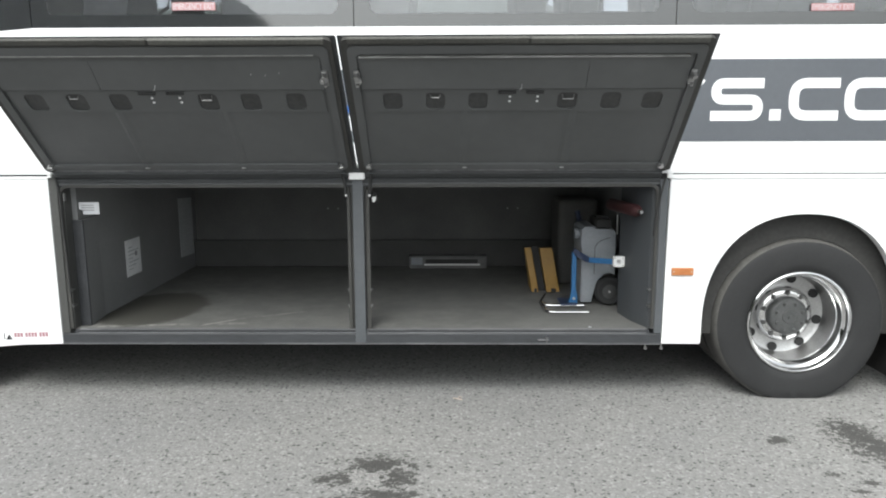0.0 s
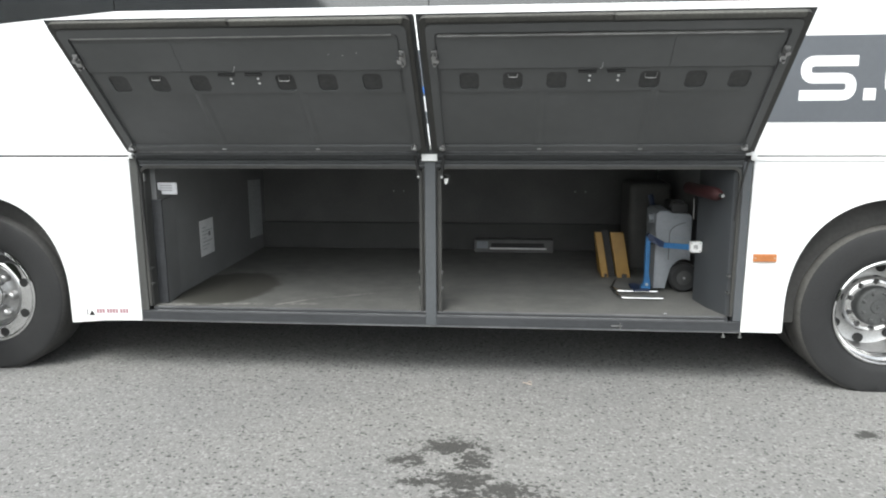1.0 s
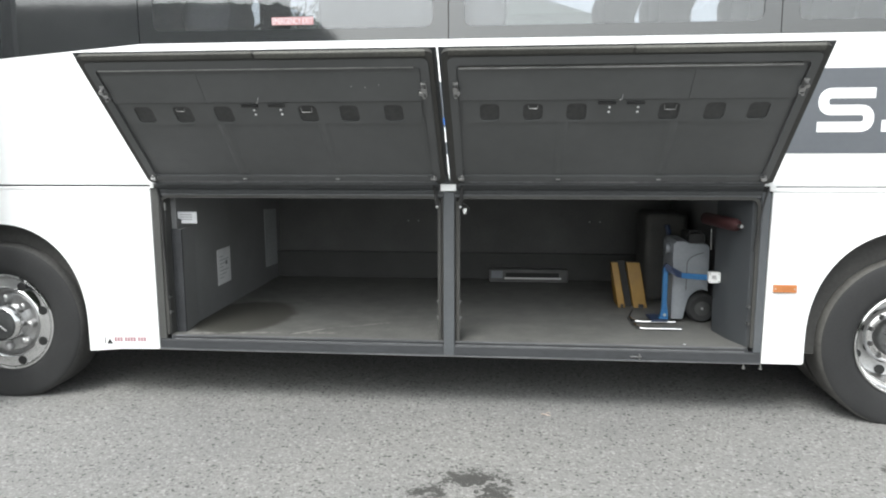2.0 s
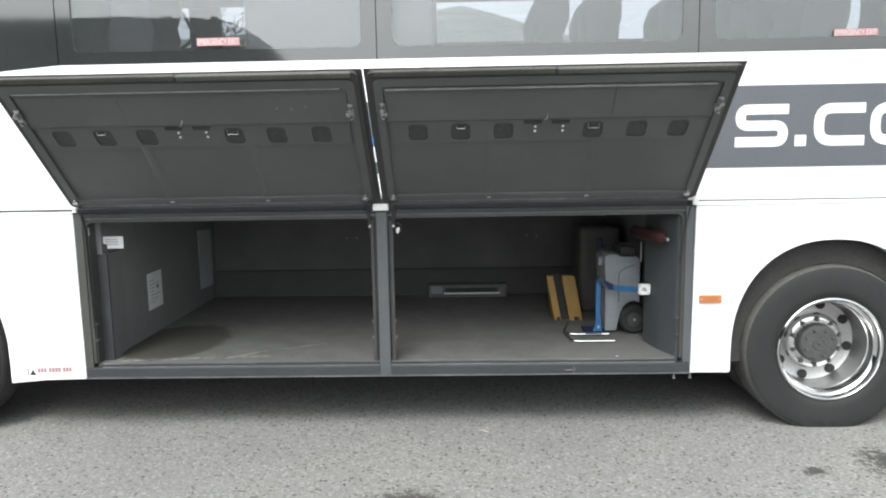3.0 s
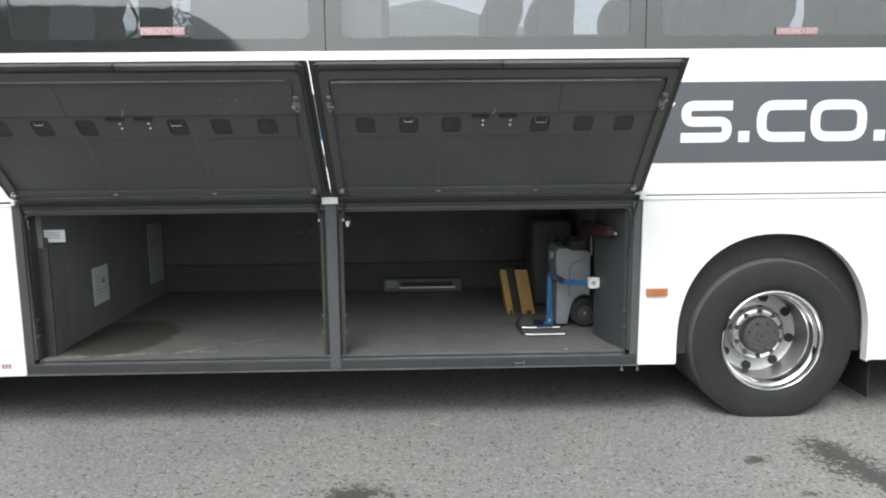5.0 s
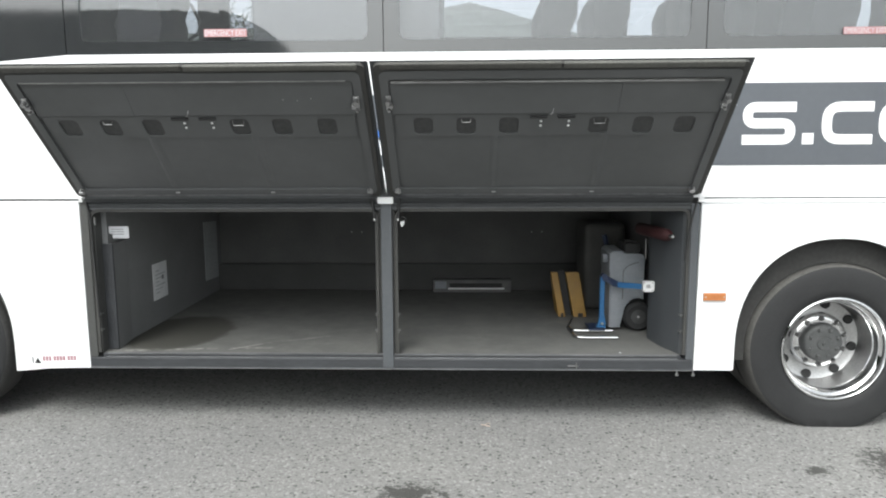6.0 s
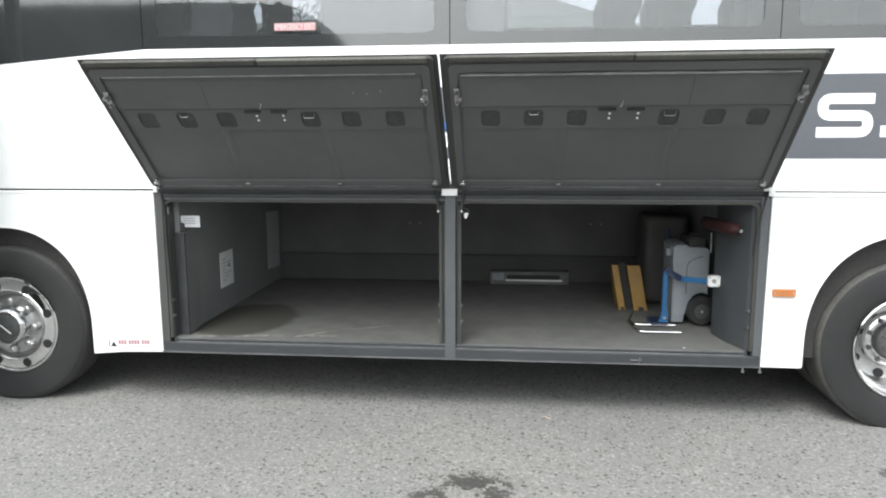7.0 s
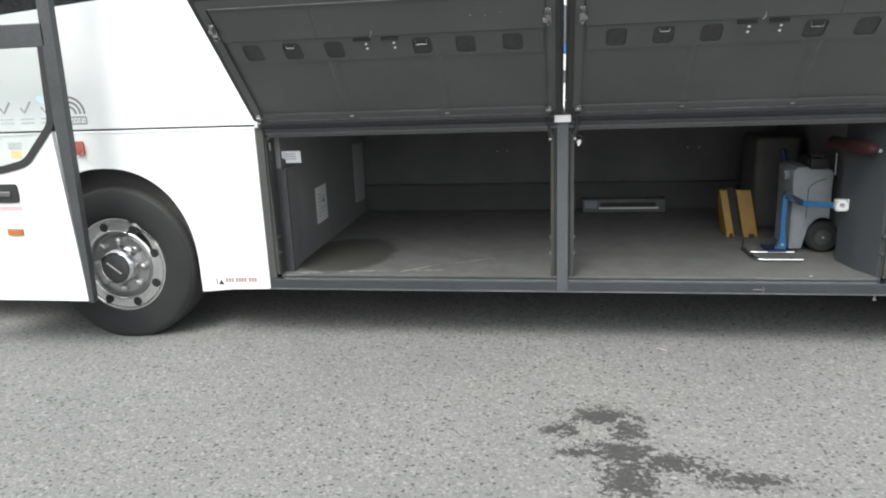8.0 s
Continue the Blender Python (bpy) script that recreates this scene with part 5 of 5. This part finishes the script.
for y in (0.035, -0.145):
    bar = [Vector(p) for p in ((0.06, y, 0.018), (-0.16, y, 0.018), (-0.195, y + 0.01, 0.018), (-0.215, y + 0.04, 0.018), (-0.22, y + 0.10, 0.018))]
    part("toe_bar", tube(bar, 0.0095, 10), CHROME, truck, "chrome toe bar")
part("toe_strap", tube([(-0.22, -0.06, 0.012), (-0.23, 0.15, 0.012), (-0.16, 0.40, 0.012)], 0.005), BLACK, truck)

clamp = base("strap_anchor", (1.634, 0.31, 0.815), "white plastic strap anchor fixed to the bay wall", "bracket")
part("plate", ring(rounded(-0.036, 0.030, -0.033, 0.033, 0.006), rounded(-0.016, 0.012, -0.014, 0.014, 0.004), -0.01, 0.006), WHITE_PLASTIC, clamp)
part("block", box(-0.03, 0.06, 0.006, 0.05, -0.03, 0.03, 0.004), WHITE_PLASTIC, clamp)
part("tongue", box(-0.03, 0.008, -0.006, 0.004, -0.008, 0.012, 0.002), STEEL, clamp)
for dx in (-0.029, 0.023):
    for dz in (-0.025, 0.025):
        part("screw", moved(lathe([(0, -0.003), (0.005, -0.002), (0.005, 0.0)], 8), pose(dx, -0.010, dz)), STEEL, clamp)

case = base("storage_case", (1.53, 1.25, BAY_FLOOR), "tall grey-brown storage case standing at the bay wall", "case")
part("case_body", box(-0.15, 0.16, 0.0, 0.42, 0.0, 0.67, 0.05, 4), CASE, case, "", True)

can = base("extinguisher", (1.655, 0.22, 1.170), "dark red cylinder with silver neck clipped to the bay wall", "extinguisher", turn=10)
part("cylinder", lathe([(0, -0.17), (0.012, -0.17), (0.030, -0.15), (0.038, -0.12), (0.038, 0.26), (0.028, 0.28), (0, 0.285)], 24), REDCAN, can, "", True)
part("neck", lathe([(0, -0.205), (0.010, -0.205), (0.012, -0.195), (0.012, -0.168)], 14), STEEL, can, "", True)

# ---------------------------------------------------------------- litter on the ground
DRY = surface("dry_pale_twig", (0.42, 0.34, 0.29), (0.55, 0.46, 0.40), 0.8, big=20, fine=90, grain=0.3)
twig = base("twig", (0.59, 0.0, 0), "small dry pale twig lying on the asphalt", "twig")
part("stem", tube([(-0.025, 0.02, 0.004), (0.0, 0.0, 0.006), (0.03, -0.012, 0.005)], 0.0035, 6), DRY, twig)
part("side_shoot", tube([(0.0, 0.0, 0.006), (0.012, 0.022, 0.012), (0.03, 0.028, 0.006)], 0.0025, 6), DRY, twig)
leaf_bit = base("dead_leaf", (3.55, 0.13, 0), "small dark dead leaf lying on the asphalt", "leaf")
b = prism([(-0.05, 0.0), (-0.03, 0.018), (0.0, 0.022), (0.05, 0.0), (0.01, -0.018), (-0.03, -0.014)], 0.002, 0.006, "z")
for v in b.verts:
    v.co.z += 2.0 * v.co.x * v.co.x
part("blade", b, UNDER, leaf_bit)
scrap = base("paper_scrap", (1.41, 0.055, BAY_FLOOR + 0.002), "tiny white paper scrap on the bay carpet", "scrap")
part("flake", prism([(-0.008, -0.005), (0.009, -0.003), (0.004, 0.006), (-0.006, 0.005)], 0.0, 0.003, "z"), PAPER, scrap)

rng = random.Random(3)
verts, faces = [], []
for k in range(90):
    x, y, r = rng.uniform(-3.5, 4.2), rng.uniform(-2.3, 0.5), rng.uniform(0.0025, 0.0055)
    n = len(verts)
    for q in ((1, 0, 0.4), (0, 1, 0.3), (-1, 0.2, 0.4), (0.1, -1, 0.3), (0, 0, 1), (0, 0, -0.2)):
        verts.append((x + q[0] * r * rng.uniform(0.7, 1.2), y + q[1] * r * rng.uniform(0.7, 1.2), 0.001 + q[2] * r))
    for a, c in ((0, 1), (1, 2), (2, 3), (3, 0)):
        faces += [(n + a, n + c, n + 4), (n + c, n + a, n + 5)]
me = bpy.data.meshes.new("loose_grit")
me.from_pydata(verts, [], faces)
me.materials.append(surface("pale_stone", (0.34, 0.33, 0.32), (0.48, 0.47, 0.45), 0.8, big=4, fine=200, grain=0.2))
tagged(new("loose_grit", me), "tiny pale stone crumbs strewn over the asphalt", "grit", "", "stuff")

# ---------------------------------------------------------------- tall hedge along the far edge of the yard
LEAF = surface("dark_green_leaves", (0.030, 0.05, 0.022), (0.05, 0.075, 0.03), 0.6, big=2, fine=12, grain=0.4)
BARK = surface("grey_brown_bark", (0.09, 0.075, 0.06), (0.15, 0.13, 0.11), 0.9, big=6, fine=40, grain=0.4, bump=0.003)
HILL = surface("hazy_grass", (0.10, 0.115, 0.10), (0.15, 0.16, 0.14), 0.95, big=0.02, fine=0.3, grain=0.2)
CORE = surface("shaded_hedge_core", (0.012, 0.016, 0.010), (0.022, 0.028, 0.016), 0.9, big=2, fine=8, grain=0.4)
rng = random.Random(5)
hedge = base("hedge", (0, -14.0, 0), "tall dense dark green clipped hedge at the yard's edge", "hedge")
outline = [(-34.0, 0.0), (-34.0, 5.0), (-20.0, 5.15), (-8.0, 5.1), (-5.4, 5.0), (-4.8, 4.75), (-4.3, 4.4), (-3.9, 3.95), (-3.5, 3.1), (-3.2, 1.6), (-3.1, 0.0)]
# solid core; the shade between the leaves is put into its dark colour
part("shaded_core", prism(outline, -0.6, 0.5, "y", 0.1), CORE, hedge)
verts, faces = [], []
edges = list(zip(outline[1:], outline[2:]))
for k in range(26000):
    if k % 3:
        x = rng.uniform(-24, -3.2)
        top = next(a[1] + (c[1] - a[1]) * (x - a[0]) / (c[0] - a[0]) for a, c in edges if a[0] <= x <= c[0])
        z, y = rng.uniform(0, 1) ** 0.7 * top, 0.5 + rng.gauss(0.03, 0.06)
    else:
        a, c = edges[min(int(rng.random() * len(edges)), len(edges) - 1)]
        u = rng.random()
        x, z, y = a[0] + (c[0] - a[0]) * u, a[1] + (c[1] - a[1]) * u + rng.gauss(-0.02, 0.02), rng.uniform(-0.6, 0.55)
    e = Euler((rng.uniform(0, 6.3), rng.uniform(0, 6.3), rng.uniform(0, 6.3))).to_matrix()
    s, n = rng.uniform(0.03, 0.07), len(verts)
    for q in ((-s, 0, 0), (0, -s * 0.6, 0), (s, 0, 0), (0, s * 0.6, 0)):
        verts.append(Vector((x, y, max(z, 0.05))) + e @ Vector(q))
    faces.append((n, n + 1, n + 2, n + 3))
me = bpy.data.meshes.new("leaves")
me.from_pydata(verts, [], faces)
me.materials.append(LEAF)
leaves = new("leaves", me)
leaves.parent = hedge

# ---------------------------------------------------------------- beyond the coach: a small tree and a far hill
tree = base("tree", (-3.55, 9.0, 0), "small slender tree with sparse green leaves behind the coach", "tree")
part("trunk", lathe([(0.0, 0.0), (0.09, 0.0), (0.07, 1.2), (0.05, 2.6), (0.02, 3.9), (0.0, 4.3)], 10), BARK, tree, "thin grey brown trunk").matrix_basis = pose(0, 0, 0, 90, 0, 0)
rng = random.Random(9)
verts, faces = [], []
for k in range(26):
    a, up = rng.uniform(0, 6.3), rng.uniform(1.8, 3.9)
    tip = Vector((math.cos(a), math.sin(a), 0.7)) * rng.uniform(0.35, 0.65)
    part("limb", tube([(0, 0, up), tip * 0.5 + Vector((0, 0, up)), tip + Vector((0, 0, up + 0.1))], 0.012, 5), BARK, tree)
    for j in range(34):
        c = Vector((0, 0, up)) + tip * rng.uniform(0.4, 1.1) + Vector((rng.gauss(0, 0.12), rng.gauss(0, 0.12), rng.gauss(0.05, 0.12)))
        e = Euler((rng.uniform(0, 6.3), rng.uniform(0, 6.3), rng.uniform(0, 6.3))).to_matrix()
        q, n = rng.uniform(0.03, 0.055), len(verts)
        verts += [c + e @ Vector(p) for p in ((-q, 0, 0), (0, -q * 0.55, 0), (q, 0, 0), (0, q * 0.55, 0))]
        faces.append((n, n + 1, n + 2, n + 3))
me = bpy.data.meshes.new("leaves")
me.from_pydata(verts, [], faces)
me.materials.append(LEAF)
new("leaves", me).parent = tree

ridge = [(-420, 52), (-260, 60), (-120, 68), (-40, 74), (-14, 78), (-4, 80), (2, 81), (18, 77), (40, 70), (75, 60), (130, 52), (240, 44), (420, 36)]
b = bmesh.new()
rows = [[b.verts.new((x * k, y, z * h)) for x, z in ridge] for y, h, k in ((250, 0.0, 0.8), (330, 0.45, 0.9), (400, 1.0, 1.0), (520, 0.6, 1.2))]
for p, q in zip(rows, rows[1:]):
    for i in range(len(ridge) - 1):
        b.faces.new((p[i], p[i + 1], q[i + 1], q[i]))
tagged(part("hill", b, HILL, None, "", True), "distant grassy hill under the overcast sky", "hill", "", "structure")
